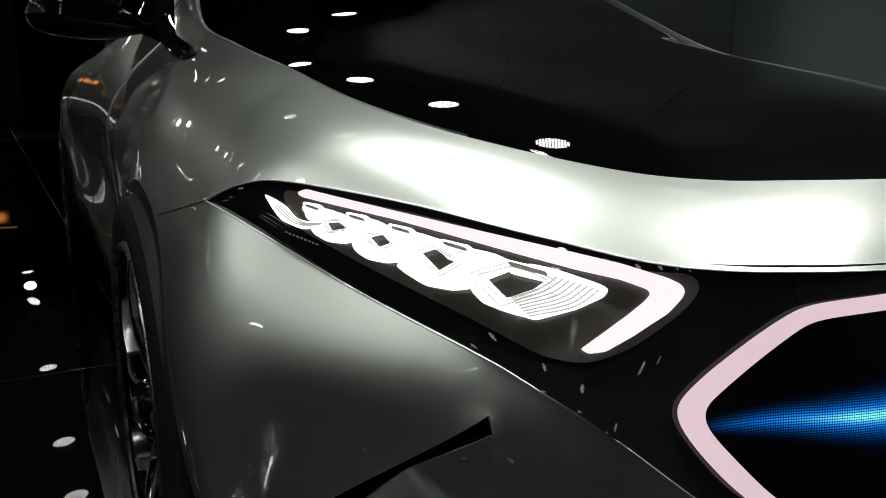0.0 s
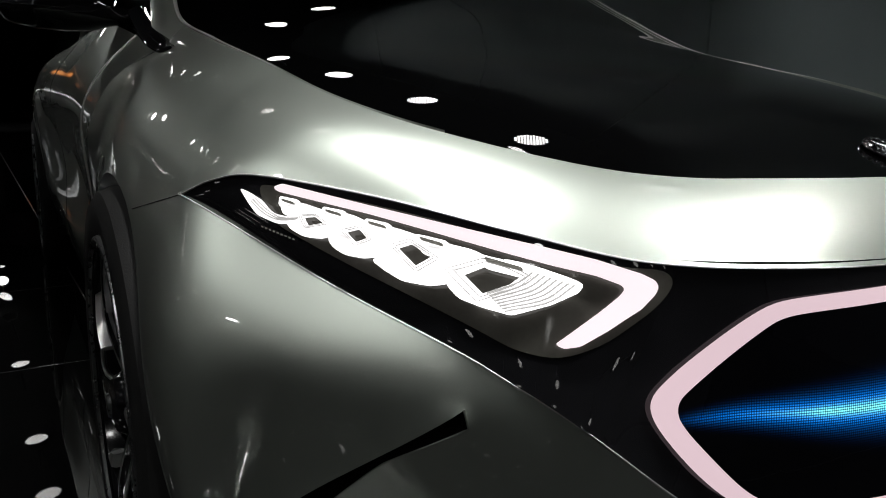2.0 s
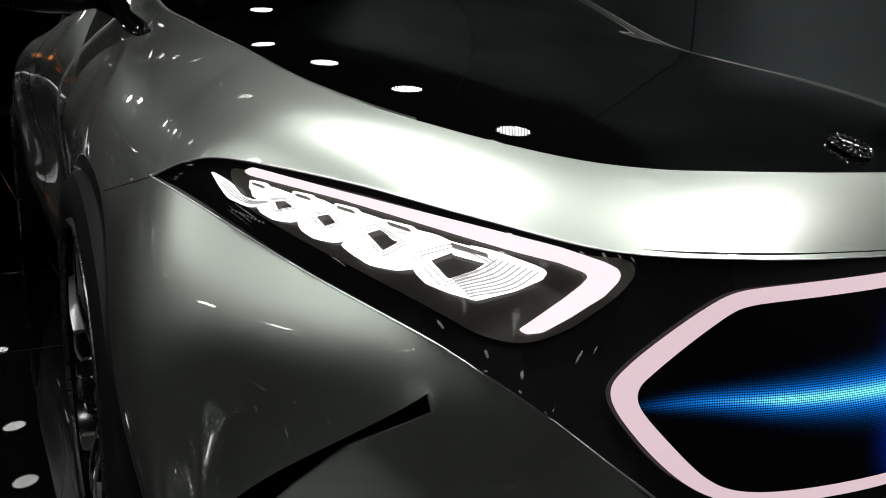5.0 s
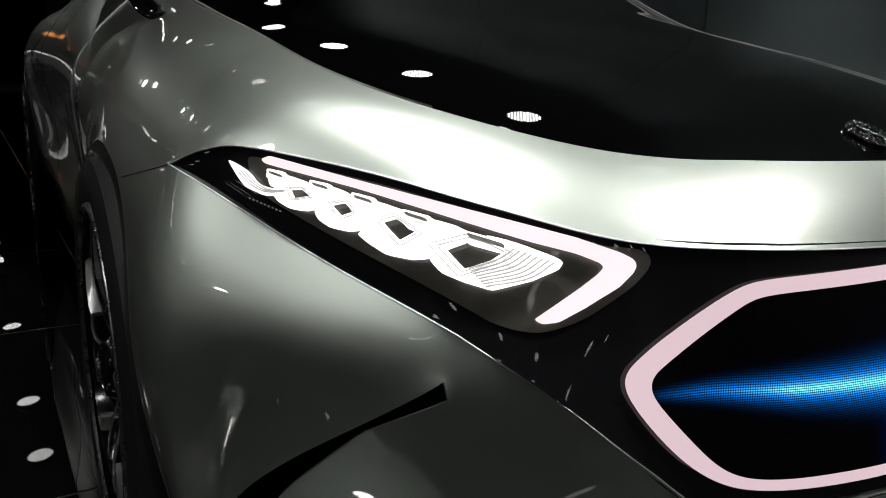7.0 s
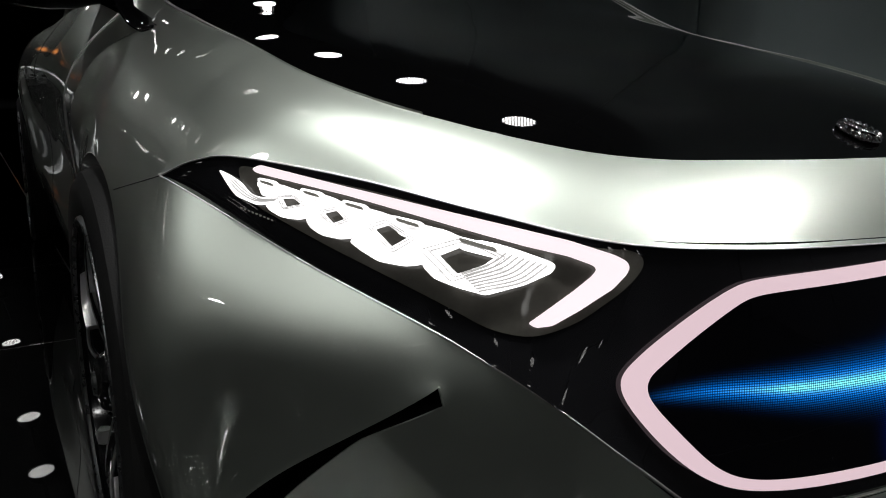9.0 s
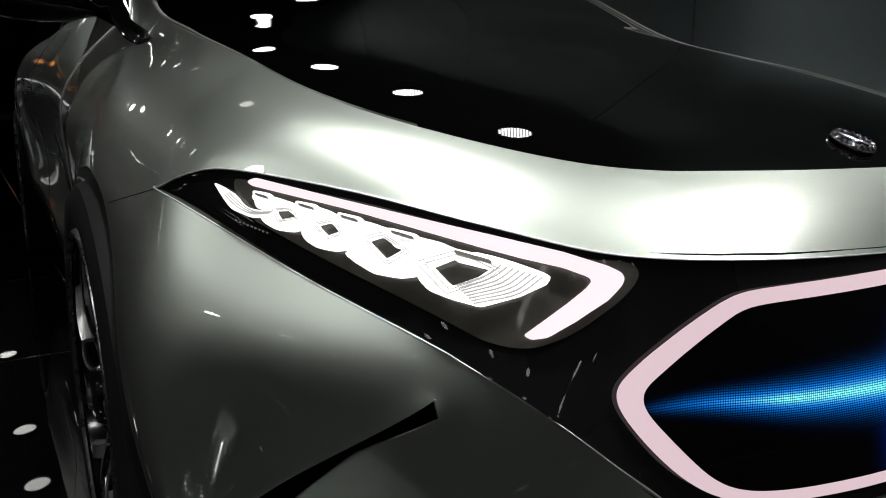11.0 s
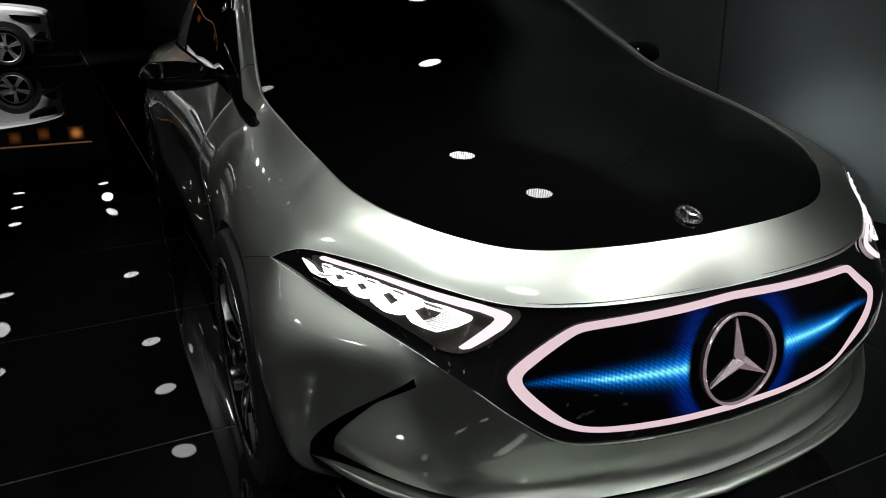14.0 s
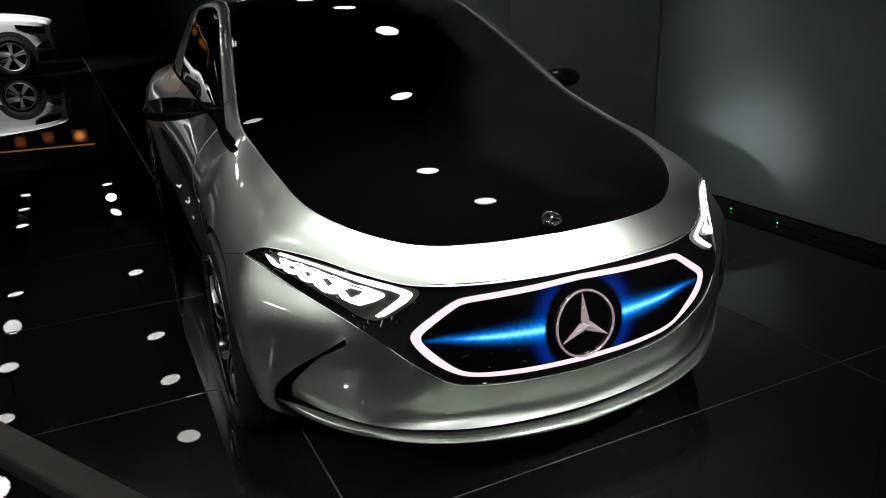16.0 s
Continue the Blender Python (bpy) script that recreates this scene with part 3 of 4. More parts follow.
def joined(sheets, rounds=40, reach=14, fair=0, stiff=None):
    """Sheets whose edges meet are eased into one smooth skin; gives the sheets and their shared outward normals."""
    start = np.cumsum([0] + [q.shape[0] * q.shape[1] for q in sheets])
    pts = np.concatenate([q.reshape(-1, 3) for q in sheets])
    rim = np.concatenate([a + np.unique(np.concatenate([g[0], g[-1], g[:, 0], g[:, -1]])) for a, g in zip(start, [np.arange(q.shape[0] * q.shape[1]).reshape(q.shape[:2]) for q in sheets])])
    own = np.arange(len(pts))
    for n, v in enumerate(rim):
        near = np.flatnonzero(np.linalg.norm(pts[rim[:n]] - pts[v], axis=1) < 4e-4)
        if len(near):
            own[v] = own[rim[near[0]]]
    quads = []
    for a, q in zip(start, sheets):
        g = own[a + np.arange(q.shape[0] * q.shape[1]).reshape(q.shape[:2])]
        quads.append(np.stack([g[:-1, :-1], g[1:, :-1], g[1:, 1:], g[:-1, 1:]], -1).reshape(-1, 4))
    quads = np.concatenate(quads)
    pairs = np.concatenate([quads[:, [k, (k + 1) % 4]] for k in range(4)])
    pairs.sort(axis=1)
    edges, count = np.unique(pairs, axis=0, return_counts=True)
    edges, count = edges[edges[:, 0] != edges[:, 1]], count[edges[:, 0] != edges[:, 1]]
    fixed = np.zeros(len(pts), bool)
    fixed[edges[count == 1].ravel()] = True
    seam = np.zeros(len(pts), bool)
    seam[own[own != np.arange(len(pts))]] = True
    away = np.where(seam, 0, 99)
    for _ in range(reach):
        np.minimum.at(away, edges[:, 0], away[edges[:, 1]] + 1)
        np.minimum.at(away, edges[:, 1], away[edges[:, 0]] + 1)
    ease = np.where(fixed, 0, np.clip(1 - away / reach, 0, 1) * .8)[:, None]
    degree = np.maximum(np.bincount(edges.ravel(), minlength=len(pts)), 1)[:, None]

    def mean_of(values):
        total = np.stack([np.bincount(ends, values[others, k], len(values)) for k in range(3)], 1)
        return total / degree
    ends, others = np.concatenate([edges[:, 0], edges[:, 1]]), np.concatenate([edges[:, 1], edges[:, 0]])
    for _ in range(rounds):
        pts = pts + ease * (mean_of(pts) - pts)
    give = np.where(fixed, 0, .4)[:, None]
    for a, q, keep in zip(start, sheets, stiff or [0] * len(sheets)):      # past that many columns a sheet keeps its own creases
        if keep:
            fade = np.clip(1.6 - 1.6 * np.arange(q.shape[1]) / keep, 0, 1)
            give[a:a + q.shape[0] * q.shape[1], 0] *= np.broadcast_to(fade, q.shape[:2]).ravel()
    for _ in range(fair):                       # least bending: an even, unbroken run of the highlights
        bend = mean_of(pts) - pts
        bend[fixed] = 0
        pts = pts - give * (mean_of(bend) - bend)
    n = np.zeros_like(pts)
    face = np.cross(pts[quads[:, 2]] - pts[quads[:, 0]], pts[quads[:, 3]] - pts[quads[:, 1]])
    face /= np.linalg.norm(face, axis=1)[:, None] + 1e-12
    for k in range(4):
        np.add.at(n, quads[:, k], face)
    for r in range(6):
        n[abs(pts[:, 0]) < 1e-6, 0] = 0
        n /= np.linalg.norm(n, axis=1)[:, None] + 1e-12
        if r < 5:
            n = n + mean_of(n)
    pts, n = pts[own], n[own]
    return [(pts[a:b].reshape(q.shape), n[a:b].reshape(q.shape)) for a, b, q in zip(start[:-1], start[1:], sheets)]


def skin(name, sheets, sides=(-1,), label="", rims=()):
    """One mesh of painted sheets (points, normals, which quads stay), on the left, the right or both, with turned-in rims."""
    verts, norms, faces = [], [], []
    for side in sides:
        turn = np.array([-side, 1, 1])
        todo = list(sheets)
        for strip in rims:
            d = normals_of(strip)
            todo.append((strip, d, None))
        for pts, nrm, stay in todo:
            a, (n, m) = len(verts), pts.shape[:2]
            verts += list(pts.reshape(-1, 3) * turn)
            norms += list(nrm.reshape(-1, 3) * turn)
            for i in range(n - 1):
                for j in range(m - 1):
                    if stay is not None and not stay[i, j]:
                        continue
                    f = [a + i * m + j, a + (i + 1) * m + j, a + (i + 1) * m + j + 1, a + i * m + j + 1]
                    faces.append(f if side < 0 else f[::-1])
    used = sorted({v for f in faces for v in f})
    to = {v: k for k, v in enumerate(used)}
    me = bpy.data.meshes.new(name)
    me.from_pydata([tuple(verts[v]) for v in used], [], [[to[v] for v in f] for f in faces])
    for p in me.polygons:
        p.use_smooth = True
    me.normals_split_custom_set_from_vertices([tuple(norms[v]) for v in used])
    me.materials.append(PAINT)
    ob = new(name, me)
    ob.parent = car
    return tagged(ob, label)


def column_at(y, row=40):
    return int(np.argmin(abs(side[row, :, 1] - y)))


side[:41, 0] = fender_skin[:41, -1]
(inner_skin, inner_n), (outer_skin, outer_n), (band, band_n), (fender_skin, fender_n), (side, side_n) = joined([inner_skin, outer_skin, band, fender_skin, side], fair=500, stiff=[0, 0, 0, 0, 45])
top_rim = [np.array([q, q + np.array([0, .0025, .0012]), q + np.array([0, .014, -.001])]) for q in (inner_skin[-1], outer_skin[-1])]
low_rim = np.array([inner_skin[0] + np.array([0, .03, .004]), inner_skin[0]])
slot_rim = np.array([outer_skin[:31, 0] + np.array([.004, .018, 0]), outer_skin[:31, 0] + np.array([.0015, .003, 0]), outer_skin[:31, 0]]).transpose(1, 0, 2)
inward = np.stack([np.ones(len(outer_skin[0])), .35 * np.ones(len(outer_skin[0])), np.zeros(len(outer_skin[0]))], 1)
skirt = np.array([outer_skin[0] + inward * a - np.array([0, 0, d]) for a, d in ((.075, .105), (.05, .085), (.026, .06), (.010, .032), (.002, .012), (0, 0))])
band_rims = [np.array([band[0] + np.array([0, .012, .001]), band[0] + np.array([0, .002, -.0015]), band[0]]), np.array([band[-1], band[-1] + np.array([0, .006, -.008])])]
skin("front_bumper", [(inner_skin, inner_n, None)], (-1, 1), rims=[top_rim[0], low_rim])
skin("nose_band", [(band, band_n, None)], (-1, 1), rims=band_rims)
cut, stay = cut_sheet(fender_skin)
for m in (-1, 1):
    skin("bumper_corner", [(outer_skin, outer_n, None)], (m,), rims=[top_rim[1], slot_rim, skirt])
    skin("fender", [(cut, fender_n, stay)], (m,))
SEAMS = [("fender_rear", 0, column_at(1.34)), ("door", column_at(1.34), column_at(2.42)), ("door", column_at(2.42), column_at(3.2)), ("quarter_panel", column_at(3.2), NS - 1)]
for name, lo, hi in SEAMS:
    cut, stay = cut_sheet(side[:, lo:hi + 1])
    for m in (-1, 1):
        skin(name, [(cut, side_n[:, lo:hi + 1], stay)], (m,))

# rolled edge of the wheel arches
cloud = np.concatenate([q.reshape(-1, 3) for q in (outer_skin, fender_skin, side)])


for y in (WHEEL_Y, WHEEL_Y + 2.74):
    ang = np.linspace(-.25, math.pi + .12, 60)
    lip = []
    for q, off, dx in ((.010, .010, .0025), (.006, .008, -.0008), (.002, .008, -.0016), (-.002, .008, -.0012), (-.005, .008, .003), (-.009, .008, .009), (-.022, .008, .026), (-.022, .008, .06)):
        edge_x = np.array([near_x(cloud, y + (ARCH_R + off) * math.cos(a), WHEEL_Z + (ARCH_R + off) * math.sin(a)) for a in ang])
        for _ in range(3):
            edge_x[1:-1] = (edge_x[:-2] + 2 * edge_x[1:-1] + edge_x[2:]) / 4
        lip.append([(x + dx, y + (ARCH_R + q) * math.cos(a), WHEEL_Z + (ARCH_R + q) * math.sin(a)) for a, x in zip(ang, edge_x)])
    lip = np.array(lip)
    for m in (-1, 1):
        part("arch_lip", grid_bm(lip * np.array([-m, 1, 1]), flip=m < 0), PAINT, car, "rolled edge of the wheel arch")

# pillar and roof rail beside the glass, side windows below it
RAIL_Y = np.concatenate([np.linspace(PILLAR_Y, 1.34, 14), np.linspace(1.36, 4.1, 90)])
rail_in = np.array([(at_y(HOOD_D, y)[0], y, at_y(HOOD_D, y)[1]) for y in RAIL_Y])
grow = np.ones(len(RAIL_Y))
away = np.clip((RAIL_Y - PILLAR_Y) / .26, 0, 1)
rail_out = rail_in + np.stack([-.052 + .004 * away, 0 * away, -(.052 - .030 * away)], 1)
belt = np.stack([np.interp(RAIL_Y, side[-1, :, 1], side[-1, :, 0]), RAIL_Y, np.interp(RAIL_Y, side[-1, :, 1], side[-1, :, 2])], 1)
rail_out[:, 2] = np.maximum(rail_out[:, 2], belt[:, 2])
rail_out[0] = (-.757, PILLAR_Y, .893)
mid = (rail_in + rail_out) / 2 + np.stack([-.006 * grow, 0 * grow, .008 * grow], 1)
rail = np.array([three(rail_in, mid, rail_out, v) for v in np.linspace(0, 1, 9)])
stem = np.array([[np.interp(q, np.arange(71), fender_skin[:, -1, k]) for k in range(3)] for q in np.linspace(70, 62.5, 9)])
rail += (stem - rail[:, 0])[:, None] * np.clip(1 - np.arange(len(RAIL_Y)) / 12, 0, 1)[None, :, None]
rail_in, rail_out = rail[0], rail[-1]
rail = np.concatenate([rail_in[None] + np.array([.004, 0, -.012]), rail, rail_out[None] + np.array([.012, 0, -.004])])
part("roof_rail", grid_bm(rail), PAINT, car, "silver pillar and roof rail")
part("roof_rail", grid_bm(mirrored(rail), flip=True), PAINT, car, "silver pillar and roof rail")
k0 = 0
win_lo = belt[k0:] + np.array([.012, 0, .004])
win_hi = rail_out[k0:] + np.array([.008, 0, .002])
win_hi[:, 2] = np.maximum(win_hi[:, 2], win_lo[:, 2] + .001)
win = np.array([three(win_lo, (win_lo + win_hi) / 2 - np.stack([np.minimum(.012, .12 * (win_hi[:, 2] - win_lo[:, 2])), 0 * away, 0 * away], 1), win_hi, v) for v in np.linspace(0, 1, 10)])
k = int(np.argmin(abs(RAIL_Y - 1.36)))
for m in (-1, 1):
    part("pillar_seam", tube_bm(rail[1:-1, k] * np.array([-m, 1, 1]), .0014, 6), MATT_BLACK, car)
trim = HOOD_D[n_tip::4]
for m in (-1, 1):
    part("bonnet_edge", tube_bm((trim + np.array([-.001, 0, .0005])) * np.array([-m, 1, 1]), .0034 * np.clip(np.arange(len(trim)) / 12, .05, 1), 6), SATIN_TRIM, car, "thin bright edge along the glass")
    k = column_at(1.34)
    part("shut_line", tube_bm((side[8:, k] + np.array([-.0005, 0, 0])) * np.array([-m, 1, 1]), .0026, 6), SATIN_TRIM, car, "bright shut line of the door")
    for q in (2.42, 3.2):
        part("shut_line", tube_bm(side[8:, column_at(q)] * np.array([-m, 1, 1]), .0014, 6), MATT_BLACK, car)
    gap = [(y, .699 - .032 * (y - .505) / .12) for y in np.linspace(.505, .625, 14)]
    part("shut_line", tube_bm(np.array([(-m * near_x(fender_skin.reshape(-1, 3), y, z), y, z) for y, z in gap]), .0008, 6), MATT_BLACK, car)
for m in (-1, 1):
    for line in (band[0], np.concatenate([inner_skin[-1, 20:], outer_skin[-1, 1:]])):
        part("panel_edge", tube_bm(line * np.array([-m, 1, 1]), .0011, 6), SATIN_TRIM, car, "thin bright edge round the nose panel")
cut = int(np.argmin(abs(RAIL_Y - 2.72)))
for m in (-1, 1):
    turn = np.array([-m, 1, 1])
    part("side_window", grid_bm(win[:, :cut + 1] * turn, flip=m < 0), GLASS_BLACK, car)
    part("rear_pillar", grid_bm(win[:, cut:] * turn, flip=m < 0), PAINT, car, "silver rear pillar")


# lower lip, closed in section
def lip_bm():
    n = 110
    lo, up = spline(LIP, n), spline(LOW, n)
    up = up + np.array([0, -.022, -.014])
    up[:, 0] -= .056 * np.linspace(0, 1, n) ** 5
    up[:, 1] += .021 * np.linspace(0, 1, n) ** 5
    up[:, 2] += .025 * np.linspace(0, 1, n) ** 5
    ring = []
    run = np.gradient(lo, axis=0)
    out = np.stack([run[:, 1], -run[:, 0], 0 * run[:, 0]], 1)
    out *= (np.sign(-out[:, 1]) / np.linalg.norm(out, axis=1))[:, None]
    for k in range(18):
        a = 2 * math.pi * k / 18
        v, depth = .5 - .5 * math.cos(a), math.sin(a)
        base = lo * (1 - v) + up * v
        ring.append(base + (out * (.005 * max(0, depth) - .045 * max(0, -depth)) + np.array([0, 0, .006]) * max(0, depth)) * (1 - np.linspace(0, 1, n) ** 8)[:, None])
    ring = np.array(ring)
    full = np.concatenate([mirrored(ring)[:, ::-1], ring[:, 1:]], axis=1)
    bm = grid_bm(full, loop=True)
    bmesh.ops.recalc_face_normals(bm, faces=bm.faces[:])
    return bm


part("front_lip", lip_bm(), PAINT, car, "silver lower lip spoiler")
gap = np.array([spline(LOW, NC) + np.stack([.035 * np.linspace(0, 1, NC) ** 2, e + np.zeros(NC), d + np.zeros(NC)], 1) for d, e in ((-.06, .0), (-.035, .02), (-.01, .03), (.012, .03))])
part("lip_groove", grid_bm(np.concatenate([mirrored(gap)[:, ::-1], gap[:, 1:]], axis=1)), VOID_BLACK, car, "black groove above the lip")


# underbody, wheel housings
part("underbody", box_bm(1.36, 3.3, .16, .03, (0, 2.4, .27)), MATT_BLACK, car)


# ---- lamps of the car ----
BAR = [(-.767, .714), (-.759, .718), (-.688, .70), (-.623, .685), (-.567, .672), (-.525, .662), (-.489, .650), (-.478, .644), (-.476, .638), (-.48, .631), (-.495, .617), (-.529, .597), (-.557, .583), (-.572, .581), (-.578, .585),
       (-.559, .597), (-.531, .615), (-.513, .628), (-.506, .635), (-.508, .639), (-.528, .647), (-.563, .655), (-.595, .664), (-.649, .68), (-.691, .692), (-.745, .705), (-.765, .710)]


PRISMS = [
    ([(-.764, .700), (-.759, .702), (-.742, .698), (-.728, .693), (-.724, .688), (-.716, .678), (-.726, .667), (-.734, .664), (-.748, .665), (-.758, .672), (-.761, .681), (-.753, .688), (-.758, .692), (-.764, .694)],
     [(-.744, .684), (-.736, .685), (-.731, .680), (-.742, .677)]),
    ([(-.726, .692), (-.720, .694), (-.701, .688), (-.692, .682), (-.689, .674), (-.680, .662), (-.684, .654), (-.691, .651), (-.703, .648), (-.717, .650), (-.726, .657), (-.728, .666), (-.717, .674), (-.722, .682)],
     [(-.711, .672), (-.702, .675), (-.698, .668), (-.706, .664)]),
    ([(-.693, .680), (-.685, .683), (-.668, .678), (-.648, .671), (-.621, .665), (-.608, .658), (-.609, .653), (-.634, .640), (-.647, .631), (-.659, .628), (-.678, .630), (-.691, .640), (-.697, .647), (-.684, .656), (-.689, .665)],
     [(-.673, .660), (-.664, .664), (-.654, .655), (-.665, .647)]),
    ([(-.646, .639), (-.637, .647), (-.623, .652), (-.611, .650), (-.604, .655), (-.598, .658), (-.584, .655), (-.571, .651), (-.547, .642), (-.541, .638), (-.546, .631), (-.572, .619), (-.606, .608), (-.625, .613), (-.640, .619), (-.646, .629)],
     [(-.629, .643), (-.612, .650), (-.602, .647), (-.594, .642), (-.602, .636), (-.620, .628)]),
]


def grown_from_middle(poly, f):
    cx, cz = np.mean([p[0] for p in poly]), np.mean([p[1] for p in poly])
    return [(cx + f * (x - cx), cz + f * (z - cz)) for x, z in poly]


def headlight(mirror):
    m = -1 if mirror else 1
    lamp = new("headlight")
    lamp.parent = car
    tagged(lamp, "slim headlight with glowing crystal prisms under dark glass")
    inner = [(x, at_x(TOP_D, x)[1] - .009) for x in np.linspace(-.785, -.50, 16)] + [(-.464, .655), (-.458, .64), (-.480, .617), (-.530, .586), (-.575, .572)] + \
            [(x, at_x(BOT_D, x)[1] + .032) for x in np.linspace(-.61, -.775, 10)]
    part("lens", nose_plate(rounded(inner, .02, 4), -.003, .002, mirror=mirror), SMOKE, lamp, "smoky dark lens")
    part("light_bar", nose_plate(rounded(BAR, .003, 3), .005, .002, mirror=mirror), LED_BAR, lamp, "pink-white L-shaped light bar")
    first = [(-.796, .711), (-.788, .707), (-.778, .699), (-.772, .688), (-.762, .684), (-.746, .686), (-.75, .679), (-.768, .676), (-.784, .684), (-.790, .696)]
    part("prism", nose_plate(rounded(first, .004, 3), .006, .003, mirror=mirror), LED_WHITE, lamp)
    for k in range(3):
        f = .25 + .25 * k
        pts = [nose_point(a[0] + f * (b[0] - a[0]), a[1] + f * (b[1] - a[1]), .0100) for a, b in (((-.789, .697), (-.782, .703)), ((-.781, .686), (-.773, .692)), ((-.768, .679), (-.763, .684)), ((-.752, .681), (-.748, .684)))]
        part("groove", tube_bm(spline(np.array(pts) * np.array([m, 1, 1]), 12), .0008, 4), LED_DIM, lamp, "fine grey groove in the prism")
    for k, (outer, hole) in enumerate(PRISMS):
        hole = grown_from_middle(hole, 1.2)
        part("prism", nose_plate(rounded(outer, .003, 2), .006 + .0006 * (k % 2), .003, [rounded(hole, .0012, 2)[::-1]], mirror=mirror), LED_WHITE, lamp)
        cx, cz = np.mean([p[0] for p in hole]), np.mean([p[1] for p in hole])
        for q in (1.22, 1.5):
            rim = [nose_point(cx + q * (x - cx), cz + q * (z - cz), .0104) for x, z in rounded(hole, .0012, 2)]
            rim = np.array(rim + [rim[0]]) * np.array([m, 1, 1])
            part("groove", tube_bm(rim, .0005, 4, cap=False), LED_DIM, lamp, "fine grey groove in the prism")
    for k in range(8):
        f = k / 7
        pts = [nose_point(a[0] + f * (b[0] - a[0]), a[1] + f * (b[1] - a[1]), .0100) for a, b in (((-.619, .626), (-.610, .611)), ((-.594, .637), (-.574, .621)), ((-.580, .647), (-.549, .637)))]
        part("groove", tube_bm(spline(np.array(pts) * np.array([m, 1, 1]), 10), .0009, 4), LED_DIM, lamp, "fine grey groove in the prism")
    for cx, cz, w in ((-.755, .6985, .005), (-.719, .690, .006), (-.686, .6805, .0065), (-.648, .6685, .008), (-.600, .6525, .013)):
        h, low = .0010 + .07 * w, .014 if w < .01 else .008
        slot = [(cx - w, cz + .30 * w + h), (cx + w, cz - .30 * w + h), (cx + w, cz - .30 * w - h), (cx - w, cz + .30 * w - h)]
        grown = [(cx - w - .003, cz + .30 * w + .0045), (cx + w + .004, cz - .30 * w + .0045), (cx + w + .004, cz - .30 * w - low), (cx - w - .002, cz + .30 * w - low)]
        part("prism", nose_plate(rounded(grown, .0035, 3), .0062, .0036, [rounded(slot, .002, 2)[::-1]], mirror=mirror), LED_WHITE, lamp)
        part("prism_slot", nose_plate(rounded(slot, .002, 2), .0085, .0045, mirror=mirror), SLIT_GLOW, lamp, "dark slit over the prism, with a faint glow put in")
    for k in range(9):
        cx, cz = -.784 + .0031 * k, .6725 - .0013 * k
        mark = [(cx - .0008, cz - .0007 - .0005 * (k % 2)), (cx + .0008, cz - .0010), (cx + .0008, cz + .0006), (cx - .0008, cz + .0010)]
        part("printed_mark", nose_plate(mark, .0, .0006, mirror=mirror), SLIT_GLOW, lamp, "small grey printed bar, with a faint glow put in")
    return lamp


headlight(False)
headlight(True)

GO = [(0, .378), (-.2, .381), (-.30, .387), (-.345, .392), (-.38, .402), (-.423, .427), (-.47, .469), (-.497, .506), (-.503, .526), (-.494, .542), (-.462, .563), (-.40, .604), (-.372, .619), (-.345, .626), (-.25, .630), (0, .631)]
GI = [(0, .394), (-.2, .397), (-.305, .401), (-.348, .406), (-.381, .419), (-.416, .448), (-.467, .50), (-.475, .519), (-.47, .532), (-.45, .545), (-.382, .593), (-.361, .605), (-.331, .611), (-.23, .614), (0, .616)]


def both(half):
    line = np.array(spline(half, 70))
    for _ in range(10):                                # rounded corners
        line[1:-1] = (line[:-2] + 2 * line[1:-1] + line[2:]) / 4
    half = [tuple(p) for p in line]
    return half + [(-x, z) for x, z in half[-2:0:-1]]


grille = new("grille_display")
grille.parent = car
tagged(grille, "dark display grille with glowing pink frame and blue beam")
part("display", nose_plate(both(GI), .0, .002), SCREEN, grille, "dark display with blue light beam")
part("light_frame", nose_plate(both(GO), .001, .0015, [both(GI)[::-1]]), LED_PINK, grille, "glowing pink-white frame")

emblem = new("front_emblem")
emblem.parent = car
tagged(emblem, "ring with three tapered spokes, pale pink and silver, frame light put in as glow")
EZ = .491
circle = np.array([nose_point(.0955 * math.cos(a), EZ + .0955 * math.sin(a), .0065) for a in np.linspace(0, 2 * math.pi, 97)])
part("ring", tube_bm(circle, .0034, 10, cap=False), EMBLEM_GLOW, emblem)
for a in (90, 210, 330):
    d = Vector((math.cos(radians(a)), math.sin(radians(a))))
    e = Vector((-d.y, d.x))
    bm = bmesh.new()
    pts = [d * .090, d * .012 + e * .0145, -d * .004, d * .012 - e * .0145]
    low = [bm.verts.new(nose_point(p.x, EZ + p.y, .004)) for p in pts]
    ridge = [bm.verts.new(nose_point(p.x, EZ + p.y, h)) for p, h in ((d * .086, .007), (Vector((0, 0)), .018))]
    bm.faces.new((low[0], low[1], ridge[1], ridge[0]))
    bm.faces.new((low[3], low[0], ridge[0], ridge[1]))
    bm.faces.new((low[1], low[2], ridge[1]))
    bm.faces.new((low[2], low[3], ridge[1]))
    bmesh.ops.recalc_face_normals(bm, faces=bm.faces[:])
    part("spoke", bm, EMBLEM_GLOW, emblem, smooth=False)

